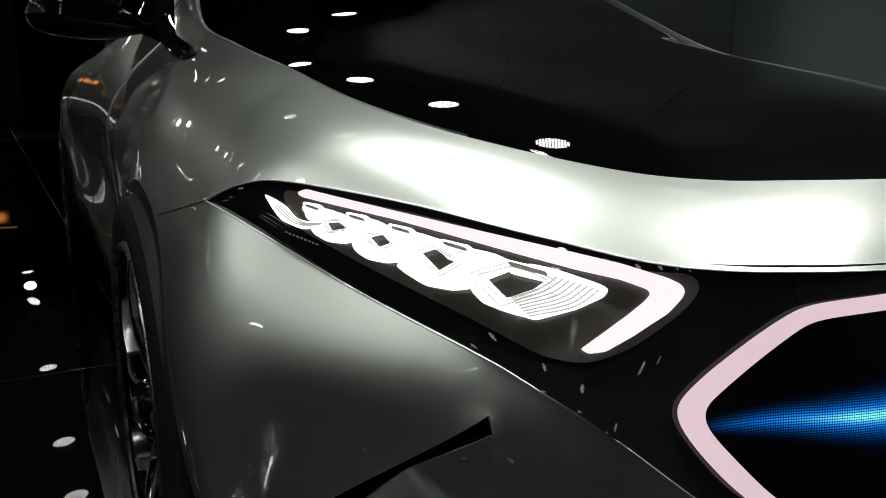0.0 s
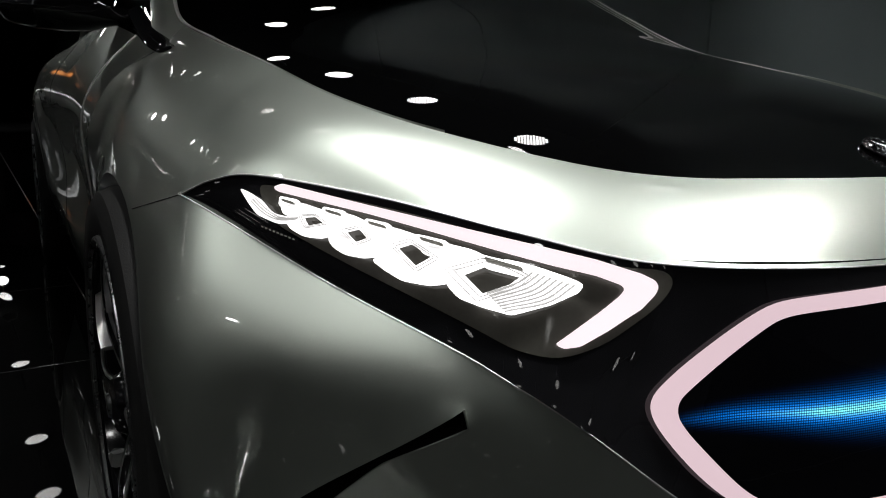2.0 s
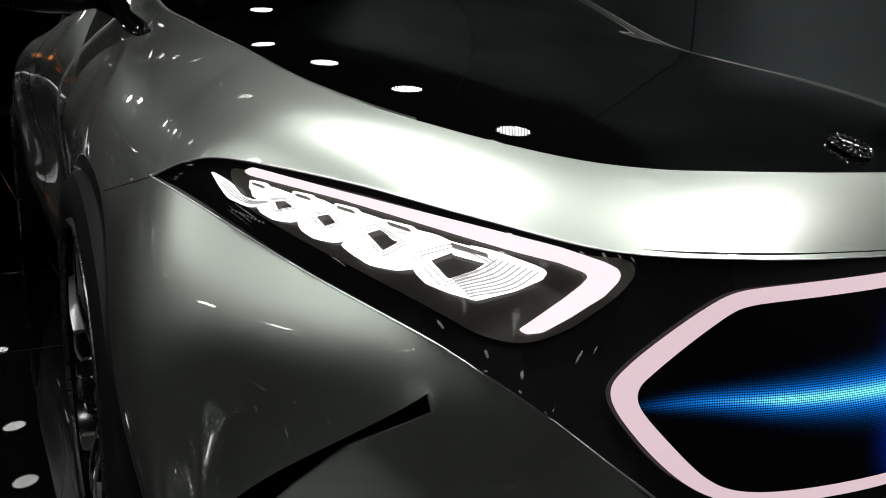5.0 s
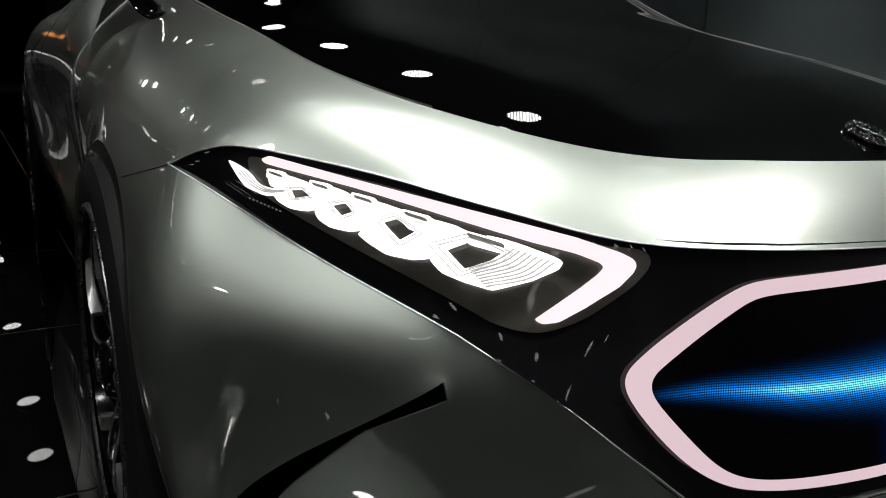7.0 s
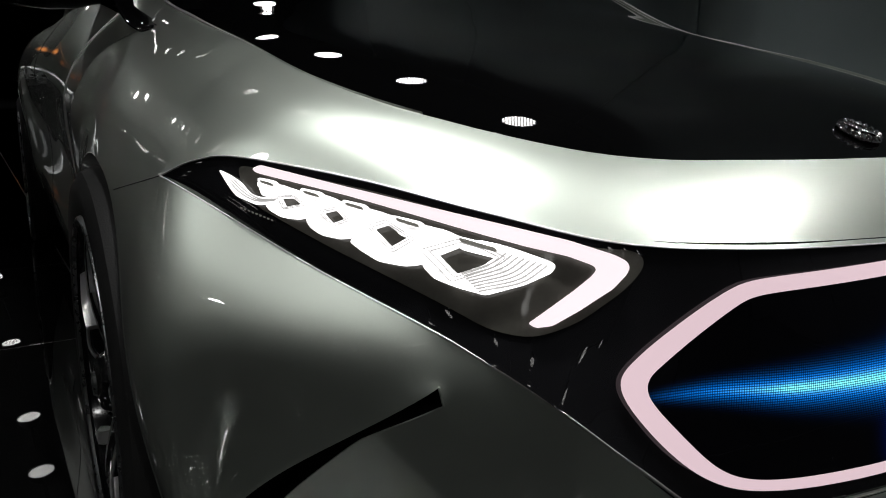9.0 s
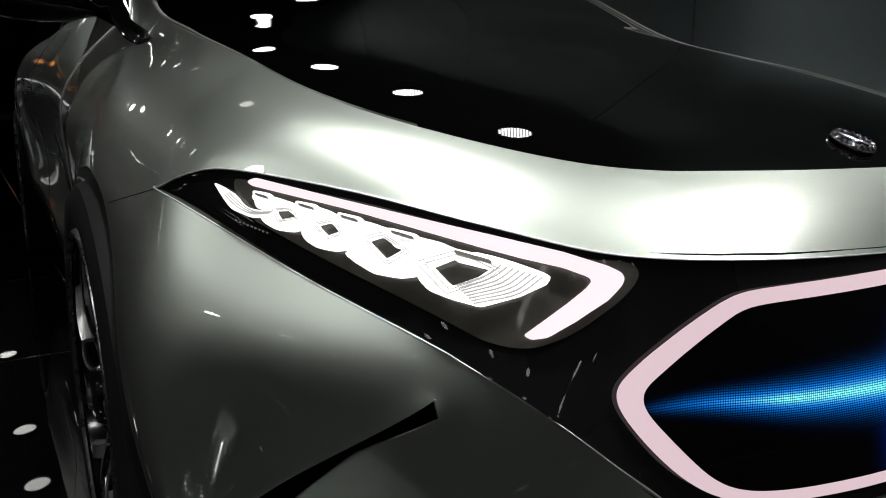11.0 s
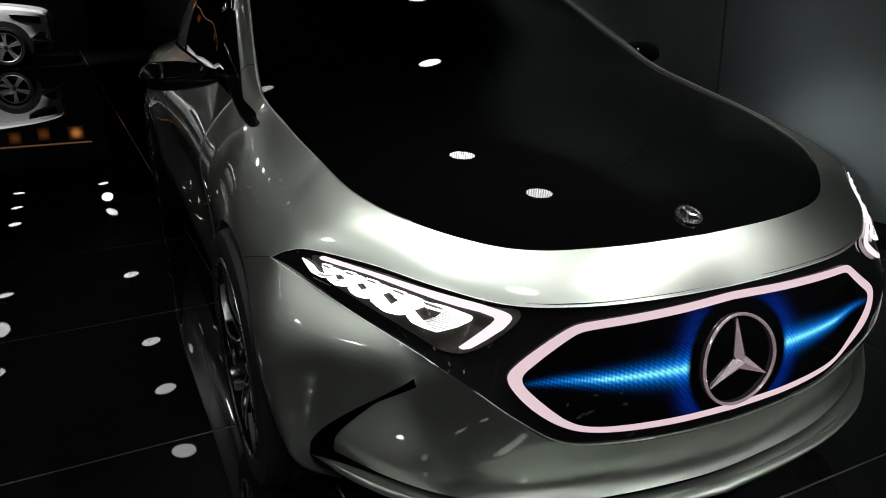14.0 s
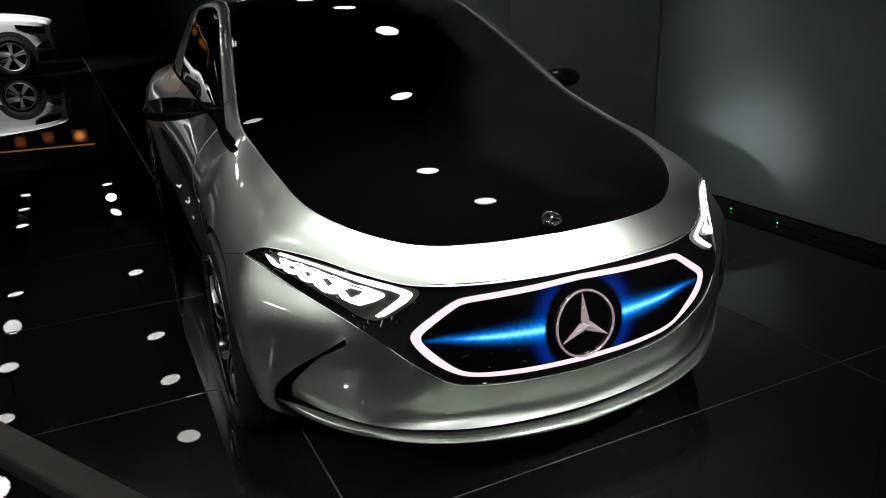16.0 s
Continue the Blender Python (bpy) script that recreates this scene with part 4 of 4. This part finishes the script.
# small chrome badge on the bonnet
badge = new("bonnet_badge")
badge.parent = car
tagged(badge, "small round chrome badge on the bonnet")
slope = math.degrees(math.atan2(glass_z(0, .21) - glass_z(0, .16), .05))
badge.matrix_basis = pose(0, .184, glass_z(0, .184) + .001, slope, 0, 0)
part("badge_plate", lathe_bm([(0, 0.0001), (.002, .024), (.004, .025), (0, .027)], 40, "z"), GLOSS_BLACK, badge)
ring = [(.029 * math.cos(a), .029 * math.sin(a), .003) for a in np.linspace(0, 2 * math.pi, 41)]
part("badge_ring", tube_bm(ring, .0022, 8, cap=False), CHROME, badge)
for k in range(18):
    a = 2 * math.pi * k / 18
    leaf = [(r * math.cos(a + d), r * math.sin(a + d), h) for r, d, h in ((.022, -.10, .003), (.026, .02, .0065), (.031, .14, .003))]
    part("badge_leaf", tube_bm(spline(leaf, 7), [.0006, .0022, .0032, .0036, .0032, .0022, .0006], 7), CHROME, badge, "chrome leaf of the badge's wreath")
for a in (90, 210, 330):
    part("badge_spoke", tube_bm([(0, 0, .006), (.026 * math.cos(radians(a)), .026 * math.sin(radians(a)), .004)], [.004, .0015], 6), CHROME, badge)


# ---- mirrors ----
def door_mirror(mirror):
    m = -1 if mirror else 1
    ob = new("door_mirror")
    ob.parent = car
    tagged(ob, "slim glossy black door mirror")
    rows = []
    for k, u in enumerate(np.linspace(0, 1, 25)):
        x = -.752 - (.22 if mirror else .265) * u
        size = float(np.interp(u, (0, .12, .3, .5, .75, .9, .96, 1), (.40, .46, .85, 1, .98, .84, .62, .12)))
        hz, hy = .051 * size + .002, .075 * size + .002
        cz, cy = (.953 if mirror else .975) + .01 * u, 1.56 - .03 * u * u
        rows.append([(m * x, cy + hy * math.cos(a) * (1.0 if math.cos(a) < 0 else .6), cz + hz * math.sin(a) * (1.0 if math.sin(a) > 0 else .75)) for a in np.linspace(0, 2 * math.pi, 28)])
    bm = grid_bm(np.array(rows))
    bmesh.ops.holes_fill(bm, edges=[e for e in bm.edges if e.is_boundary])
    bmesh.ops.recalc_face_normals(bm, faces=bm.faces[:])
    part("housing", bm, GLOSS_BLACK, ob)
    sail = spline([(-.748, 1.05, .888), (-.752, 1.10, .893), (-.757, 1.17, .908), (-.757, 1.27, .936), (-.752, 1.42, .985)], 26)
    across, out = Vector((.93, .12, .34)).normalized(), Vector((-.34, -.1, .93)).normalized()
    wide = np.interp(np.linspace(0, 1, 26), (0, .05, .2, .5, 1), (.003, .012, .022, .024, .022))
    rows = np.array([[(m * (p[0] + across.x * w * math.cos(a) + out.x * .007 * math.sin(a)), p[1] + across.y * w * math.cos(a) + out.y * .007 * math.sin(a), p[2] + across.z * w * math.cos(a) + out.z * .007 * math.sin(a)) for a in np.linspace(0, 2 * math.pi, 17)] for p, w in zip(sail, wide)])
    bm = grid_bm(rows)
    bmesh.ops.recalc_face_normals(bm, faces=bm.faces[:])
    part("corner_panel", bm, GLOSS_BLACK, ob, "black window corner")
    return ob


door_mirror(False)
door_mirror(True)


# ---- wheels ----
def wheel_meshes():
    tyre = lathe_bm([(-.10, .262), (-.118, .268), (-.124, .285), (-.125, .315), (-.115, .333), (-.095, .342), (-.064, .345), (-.061, .338), (-.053, .338), (-.05, .345), (-.014, .346), (-.011, .338), (-.003, .338), (0, .346), (.05, .345), (.053, .338), (.061, .338), (.064, .345), (.095, .342), (.115, .333), (.125, .315), (.12, .27), (.10, .262), (-.10, .262)], 72)
    barrel = lathe_bm([(-.118, .268), (-.122, .262), (-.115, .252), (-.06, .24), (.1, .24)], 60)
    return tyre, barrel


def spoke_bm(a, twist, r0, r1, w0, w1, lift=0.0, deep=.03):
    """One twisted blade between two radii."""
    rows = []
    for u in np.linspace(0, 1, 9):
        r = r0 + (r1 - r0) * u
        ang = radians(a) + twist * (r - .045) / .21
        w = w0 + (w1 - w0) * u
        x = -.100 - .014 * math.sin(math.pi * (r - .045) / .21) + .02 * (.255 - r) / .21 - lift
        c = np.array([x, r * math.cos(ang), r * math.sin(ang)])
        t = np.array([0, -math.sin(ang), math.cos(ang)])
        o = np.array([1, 0, 0])
        rows.append([c - t * w, c - t * w * .8 - o * .008, c + t * w * .4 - o * .010, c + t * w, c + t * w * .9 + o * deep, c - t * w * .9 + o * deep, c - t * w])
    bm = grid_bm(np.array(rows))
    bmesh.ops.holes_fill(bm, edges=[e for e in bm.edges if e.is_boundary])
    bmesh.ops.recalc_face_normals(bm, faces=bm.faces[:])
    return bm


def edge_strip_bm(a, twist, side, r0, r1, w0, w1):
    """The machined edge along one flank of a blade."""
    path = []
    for u in np.linspace(0, 1, 9):
        r = r0 + (r1 - r0) * u
        ang = radians(a) + twist * (r - .045) / .21
        off = side * (w0 + (w1 - w0) * u) * .92
        x = -.100 - .014 * math.sin(math.pi * (r - .045) / .21) + .02 * (.255 - r) / .21 - .006
        path.append((x, r * math.cos(ang) - off * math.sin(ang), r * math.sin(ang) + off * math.cos(ang)))
    return tube_bm(np.array(path), .0032, 6)


def wheel(x, y, side):
    ob = new("wheel")
    ob.parent = car
    tagged(ob, "large wheel with twisted black and machined spokes")
    ob.matrix_basis = pose(x, y, WHEEL_Z * .985, 0, 0, 180 if side > 0 else 0) @ Matrix.Scale(.985, 4)
    tyre, barrel = wheel_meshes()
    part("tyre", tyre, RUBBER, ob)
    rim = part("rim", barrel, RIM_BLACK, ob)
    for k in range(5):
        a = 72 * k - 22
        part("spoke", spoke_bm(a, .35, .04, .258, .036, .024), RIM_BLACK, rim)
        for flank in (-1, 1):
            part("machined_edge", edge_strip_bm(a, .35, flank, .05, .256, .036, .024), RIM_SILVER, rim, "bright machined edge of the spoke")
        part("blade", spoke_bm(a + 30, .35, .15, .257, .004, .020, .004, .014), RIM_SILVER, rim, "machined silver blade")
        part("blade", spoke_bm(a + 46, .35, .12, .257, .004, .013, -.012, .01), RIM_GREY, rim, "dark grey blade")
    part("hub", lathe_bm([(-.122, .0001), (-.122, .026), (-.116, .042), (-.10, .052), (-.06, .055)], 30), RIM_BLACK, rim)
    part("hub_cap", lathe_bm([(-.1265, .0001), (-.1265, .018), (-.121, .021)], 24), RIM_GREY, rim, "grey hub cap")
    part("rim_edge", lathe_bm([(-.119, .255), (-.124, .2575), (-.1255, .261), (-.124, .2645), (-.118, .267)], 60), RIM_GREY, rim, "thin grey rim edge")
    return ob


for y in (WHEEL_Y, WHEEL_Y + 2.74):
    wheel(-.797, y, -1)
    wheel(.797, y, 1)
    for m in (-1, 1):
        ang = np.linspace(-.35, math.pi + .35, 34)
        lining = np.array([[(m * x, y + r * math.cos(a), WHEEL_Z + r * math.sin(a)) for a in ang] for x, r in ((.50, .372), (.77, .372), (.80, .370), (.815, ARCH_R + .006))])
        part("wheel_housing", grid_bm(lining, flip=m < 0), VOID_BLACK, car)


# ---- hall: wall, floor, ceiling ----
def hall_frame():
    return pose(0, 0, 0, 0, 0, math.degrees(PHI))


HF = hall_frame()


def setting(name, bm, mat, label, category, smooth=False):
    ob = new(name, link_mesh(name, bm, mat, smooth))
    ob.matrix_basis = HF
    return tagged(ob, label, category, kind="structure")


WALL_C = 2.42
setting("wall_right", box_bm(.2, 50, 4.6, 0, (WALL_C + .14, 11, 2.3)), WALL_DARK, "dark core of the panelled side wall", "wall")
wall = setting("wall_panelling", box_bm(.03, 50, .055, .004, (WALL_C + .02, 11, .0275)), MATT_BLACK, "black skirting along the grey panelled wall", "wall")
k = 0
y0 = 2.478 - 8 * 1.939
while y0 < 34:
    part("wall_panel", box_bm(.03, 1.927, 4.435, .003, (WALL_C + .022, y0 + 1.939 / 2, 2.2825)), WALL_GREY, wall, smooth=False)
    y0 += 1.939
setting("wall_far", box_bm(22, .2, 4.6, 0, (-8, 36, 2.3)), WALL_DARK, "dark far wall of the hall", "wall")
setting("wall_left", box_bm(.2, 50, 4.6, 0, (-19, 11, 2.3)), WALL_DARK, "dark side wall of the hall", "wall")
setting("wall_back", box_bm(22, .2, 4.6, 0, (-8, -14, 2.3)), WALL_DARK, "dark wall behind the stand", "wall")
setting("ceiling", box_bm(22, 50.4, .1, 0, (-8, 11, 4.55)), WALL_DARK, "black ceiling over the stand", "ceiling")
setting("floor", box_bm(22, 50.4, .1, 0, (-8, 11, -.0515)), GROUT, "floor bed with pale grey joints", "floor")
floor_bed = bpy.data.objects["floor"]


# ---- spotlights on the ceiling ----
def spotlight(diodes, size):
    ob = new("ceiling_spotlight")
    tagged(ob, "round ceiling spotlight with many small white diodes", "spotlight", "ceiling spotlights")
    part("shell", lathe_bm([(.12, .0001), (.12, .09), (.06, .145), (-.010, .152), (-.010, .146), (0.0, .144), (0.0, .0001)], 32, "z"), LAMP_SHELL, ob)
    bm = bmesh.new()
    for i in range(-12, 13):
        for j in range(-12, 13):
            x, y = .029 * (i + .5 * j), .029 * .866 * j
            if math.hypot(x, y) < .135:
                bmesh.ops.create_circle(bm, cap_ends=True, radius=size, segments=6, matrix=Matrix.Translation((x, y, -.003)))
    for f in bm.faces:
        if f.normal.z > 0:
            f.normal_flip()
    part("diodes", bm, diodes, ob, "small white diodes", smooth=False)
    part("stem", lathe_bm([(.12, .02), (.68, .02)], 10, "z"), LAMP_SHELL, ob)
    return ob


DARK = {(-.57, 12.53), (-.57, 15.91), (-2.75, 15.91)}     # places of the grid left empty
rng = random.Random(4)
BRIGHT = {(-2.75, 7.46), (-.57, 20.98), (1.61, 2.39), (1.61, 4.08), (1.61, 5.77), (1.61, 7.46), (1.61, 9.15)}       # turned towards the car, glaring
first = {}
for c in LAMP_COLS:
    for m in LAMP_ROWS:
        if (c, round(m, 2)) in DARK or m > 23.5:
            continue
        tilt = (rng.uniform(-6, 6), rng.uniform(-6, 6))
        if rng.random() < .16:
            tilt = (rng.uniform(-35, 35), rng.uniform(-35, 35))
        glare = (c, round(m, 2)) in BRIGHT
        if glare or (c, round(m, 2)) == (-2.75, 12.53):
            tilt = (-38, 0) if c < 0 else (-14, 10)
        p = pose(*hall(c, m, LAMP_Z), tilt[0], tilt[1], 0)
        if glare not in first:
            first[glare] = spotlight(LAMP_BRIGHT, .0122) if glare else spotlight(LAMP_LED, .0088)
            first[glare].matrix_basis = p
        else:
            copy_thing(first[glare], p)

# ---- white car standing further back ----
def white_car():
    ob = thing("parked_suv", "white sport utility car parked on the black floor", "car")
    # stations: along from the nose, underside, sill, shoulder and top heights, half widths at sill, shoulder, top
    st = [(0.0, .43, .56, .84, .93, .55, .66, .50), (.06, .41, .58, .88, .975, .74, .80, .62), (.25, .40, .60, .93, 1.02, .88, .89, .70), (.5, .33, .60, .96, 1.06, .92, .92, .73), (.8, .24, .60, .98, 1.09, .94, .93, .75), (1.25, .24, .60, 1.0, 1.13, .94, .92, .76),
          (1.5, .24, .60, 1.0, 1.16, .94, .92, .74), (2.2, .24, .60, 1.02, 1.60, .94, .92, .62), (3.2, .24, .60, 1.04, 1.64, .94, .92, .62), (4.1, .26, .60, 1.05, 1.58, .93, .91, .60), (4.5, .30, .62, 1.02, 1.30, .88, .86, .62), (4.66, .42, .65, .9, 1.0, .72, .7, .55)]
    st = spline(st, 70)
    rows = []
    for l, zu, zs, zh, zt, ws, wh, wt in st:
        half = [(0, zu), (ws * .8, zu), (ws, zu + .08), (ws, zs), (wh, zh), (wh - .06, zh + .03), (wt, (zt + zh) / 2 + .25 * (zt - zh)), (wt * .8, zt - .01), (0, zt + .02)]
        half = spline(half, 33)
        ring = [(w, z) for w, z in half] + [(-w, z) for w, z in half[-2:0:-1]]
        rows.append([(-l, w, z) for w, z in ring] + [(-l, ring[0][0], ring[0][1])])
    bm = grid_bm(np.array(rows))
    bmesh.ops.holes_fill(bm, edges=[e for e in bm.edges if e.is_boundary])
    bmesh.ops.recalc_face_normals(bm, faces=bm.faces[:])
    part("body", bm, SUV_WHITE, ob)
    win = []
    for l in np.linspace(1.7, 4.2, 24):
        row = [np.interp(l, st[:, 0], st[:, k]) for k in range(8)]
        lo, hi = row[3] + .05, max(row[3] + .06, row[4] - .12)
        win.append([(-l, -(row[6] - .055 - (z - lo) * .52 + .012), z) for z in np.linspace(lo, hi, 6)])
    part("side_window", grid_bm(np.array(win)), GLASS_BLACK, ob)
    for side in (-1, 1):
        for l in (.70, 3.45):
            arch = [(-l + .44 * math.cos(a), side * y, .37 + .44 * math.sin(a)) for y in (.948,) for a in np.linspace(-.3, math.pi + .3, 30)]
            arch_in = [(-l + .34 * math.cos(a), side * .95, .37 + .34 * math.sin(a)) for a in np.linspace(-.3, math.pi + .3, 30)]
            hub = [(-l + .02 * math.cos(a), side * .95, .37 + .02 * math.sin(a)) for a in np.linspace(-.3, math.pi + .3, 30)]
            part("wheel_arch", grid_bm(np.array([arch, arch_in, hub]), flip=side > 0), MATT_BLACK, ob, "black wheel arch")
            wh = new("wheel")
            wh.parent = ob
            wh.matrix_basis = pose(-l, side * .86, .36, 0, 0, 90 if side < 0 else -90)
            part("tyre", lathe_bm([(-.11, .25), (-.125, .30), (-.11, .345), (-.08, .355), (.08, .355), (.11, .34), (.1, .25), (-.11, .25)], 48), RUBBER, wh)
            rim = part("rim", lathe_bm([(-.11, .25), (-.115, .255), (-.10, .235), (-.04, .225), (-.03, .0001)], 40), RIM_BLACK, wh)
            for k in range(5):
                a = 2 * math.pi * k / 5 + .31
                d = np.array([0, math.cos(a), math.sin(a)])
                e = np.array([0, -math.sin(a), math.cos(a)])
                x = np.array([1, 0, 0])
                blade = np.array([[d * r - e * w - x * .075, d * r - e * w * .8 - x * .112, d * r - e * w * .15 - x * .112, d * r - x * dip, d * r + e * w * .15 - x * .112, d * r + e * w * .8 - x * .112, d * r + e * w - x * .075] for r, w, dip in ((.03, .030, .112), (.09, .028, .11), (.16, .036, .10), (.245, .052, .09))])
                part("spoke", grid_bm(blade), ALLOY, rim, "silver spoke")
            part("hub_cap", lathe_bm([(-.12, .0001), (-.118, .03), (-.10, .045)], 20), RIM_GREY, rim)
            part("rim_edge", lathe_bm([(-.112, .238), (-.118, .244), (-.118, .252), (-.110, .256)], 40), RIM_SILVER, rim, "silver rim edge")
        def cheek(outline, out):
            """A plate on the front corner, between a lower and an upper edge."""
            return np.array([[(-l, side * (float(np.interp(l, st[:, 0], np.interp(lo * (1 - v) + hi * v, (.6, .9), (1, 0)) * st[:, 5] + np.interp(lo * (1 - v) + hi * v, (.6, .9), (0, 1)) * st[:, 6])) + out), lo * (1 - v) + hi * v) for l, lo, hi in outline] for v in np.linspace(0, 1, 5)])

        part("headlight", grid_bm(cheek([(.03, .745, .85), (.10, .745, .86), (.2, .755, .87), (.32, .775, .885), (.44, .81, .9), (.54, .86, .905)], .012), flip=side < 0), GLOSS_BLACK, ob, "dark headlight wedge")
        part("headlight_trim", tube_bm(cheek([(.03, .745, .85), (.2, .755, .87), (.44, .81, .9), (.56, .87, .908)], .014)[-1], .011, 6), CHROME, ob, "chrome edge of the headlight")
        part("air_intake", grid_bm(cheek([(.015, .46, .60), (.06, .455, .61), (.13, .46, .60), (.2, .48, .56), (.25, .505, .52)], .014), flip=side < 0), MATT_BLACK, ob, "black air intake")
        part("bumper_strip", tube_bm(cheek([(.01, .43, .6), (.08, .43, .6), (.18, .435, .6), (.3, .45, .6)], .012)[0], .013, 6), CHROME, ob, "chrome strip under the intake")
        part("door_seam", tube_bm([(-1.62, side * .935, .35), (-1.62, side * .945, .6), (-1.66, side * .925, 1.0)], .004, 6), MATT_BLACK, ob)
        part("sill", tube_bm([(-1.3, side * .925, .27), (-3.2, side * .925, .27)], .05, 10), MATT_BLACK, ob, "black side sill")
    part("grille", box_bm(.06, 1.0, .27, .03, (.0, 0, .755)), MATT_BLACK, ob, "black grille")
    part("grille_bar", box_bm(.02, .96, .03, .008, (.035, 0, .76)), CHROME, ob, "chrome bar across the grille")
    part("grille_disc", lathe_bm([(-.055, .0001), (-.055, .075), (-.04, .085), (-.02, .085)], 24), CHROME, ob, "chrome disc on the grille").location = (0, 0, .78)
    part("lower_bumper", box_bm(.55, 1.5, .2, .06, (-.31, 0, .33)), MATT_BLACK, ob, "black lower bumper")
    part("skid_strip", tube_bm([(.0, -.62, .36), (.04, 0, .36), (.0, .62, .36)], .018, 8), CHROME, ob, "chrome strip")
    p = hall(-1.2, 15.75)
    ob.matrix_basis = pose(p.x, p.y, 0, 0, 0, math.degrees(PHI) - 4)
    return ob


white_car()

# ---- amber lit boxes on the far stand ----
for k, (c, w, h) in enumerate(((-3.3, .42, .34), (-2.55, .30, .32), (-1.85, .30, .34), (-1.05, .40, .36))):
    at = hall(c, 22.2, 2.35 + .04 * (k % 2))
    lamp = thing("wall_lantern", "amber glowing box lantern on a dark stand wall", "lantern", "amber lanterns", at)
    lamp.rotation_euler = (0, 0, PHI)
    part("glow_panel", box_bm(w, .06, h, .01), AMBER_NEAR if k == 3 else AMBER, lamp, "amber glowing panel", smooth=False)
    part("frame", box_bm(w + .04, .05, h + .04, .008, (0, .035, 0)), LAMP_SHELL, lamp, smooth=False)
strip = thing("light_strip", "long thin amber light strip on the dark stand wall", "light strip", at=hall(-2.0, 22.2, 2.64))
strip.rotation_euler = (0, radians(-1.2), PHI)
part("glow_tube", box_bm(2.6, .04, .035, .012), AMBER_STRIP, strip, "thin amber tube")
part("rail", box_bm(2.64, .03, .06, .006, (0, .036, 0)), LAMP_SHELL, strip)
setting("wall_stand", box_bm(4.6, .16, 3.2, .01, (-2.6, 22.36, 1.6)), WALL_DARK, "dark back wall of the neighbouring stand", "wall")

# ---- hand rail beside the visitors' way ----
rail_ob = thing("hand_rail", "dark bronze flat hand rail on two posts", "railing")
r0, rd = Vector((-1.36, -.53, .835)), Vector((-.54, .84, 0)).normalized()
rail_ob.matrix_basis = Matrix.Translation((r0.x, r0.y, 0)) @ Matrix.Rotation(math.atan2(rd.y, rd.x), 4, "Z")
part("bar", box_bm(3.4, .046, .034, .009, (.1, .023, .856), 4), RAIL_BRONZE, rail_ob, smooth=False)
for x in (-1.45, 1.65):
    part("post", box_bm(.04, .035, .84, .004, (x, .022, .42)), RAIL_BRONZE, rail_ob, smooth=False)
    part("foot", lathe_bm([(0, .0001), (0, .07), (.01, .07), (.012, .0001)], 24, "z"), RAIL_BRONZE, rail_ob, at=pose(x, .035, 0))


# ---- small green lights on the skirting ----
GREEN = material("green_diode", (0.05, 0.3, 0.1), 0.4, emit=(0.1, 1.0, 0.25), power=0.8)
for m in (1.365, 1.72):
    at = hall(WALL_C + .002, m, .012)
    ob = thing("indicator_light", "tiny green indicator light on the black skirting", "light", "skirting indicators", at)
    ob.rotation_euler = (0, 0, PHI)
    part("socket", lathe_bm([(0, .009), (-.004, .009), (-.005, .006)], 16), LAMP_SHELL, ob)
    part("diode", lathe_bm([(-.003, .006), (-.007, .004), (-.008, .0001)], 12), GREEN, ob)


# ---- floor tiles ----
TILE_W, TILE_L, C0, M0 = 1.957, 1.0, -.6925, .067
tile_mesh = link_mesh("floor_tile", box_bm(TILE_W - .005, TILE_L - .005, .03, .0025, (0, 0, -.015), 3), FLOOR_TILE, False)
for i in range(-5, 2):
    for j in range(-14, 35):
        c, m = C0 + TILE_W * (i + .5), M0 + TILE_L * (j + .5)
        if c - TILE_W / 2 > WALL_C or m > 34:
            continue
        ob = new("floor_tile", tile_mesh)
        ob.parent = floor_bed
        ob.location = (c, m, 0)
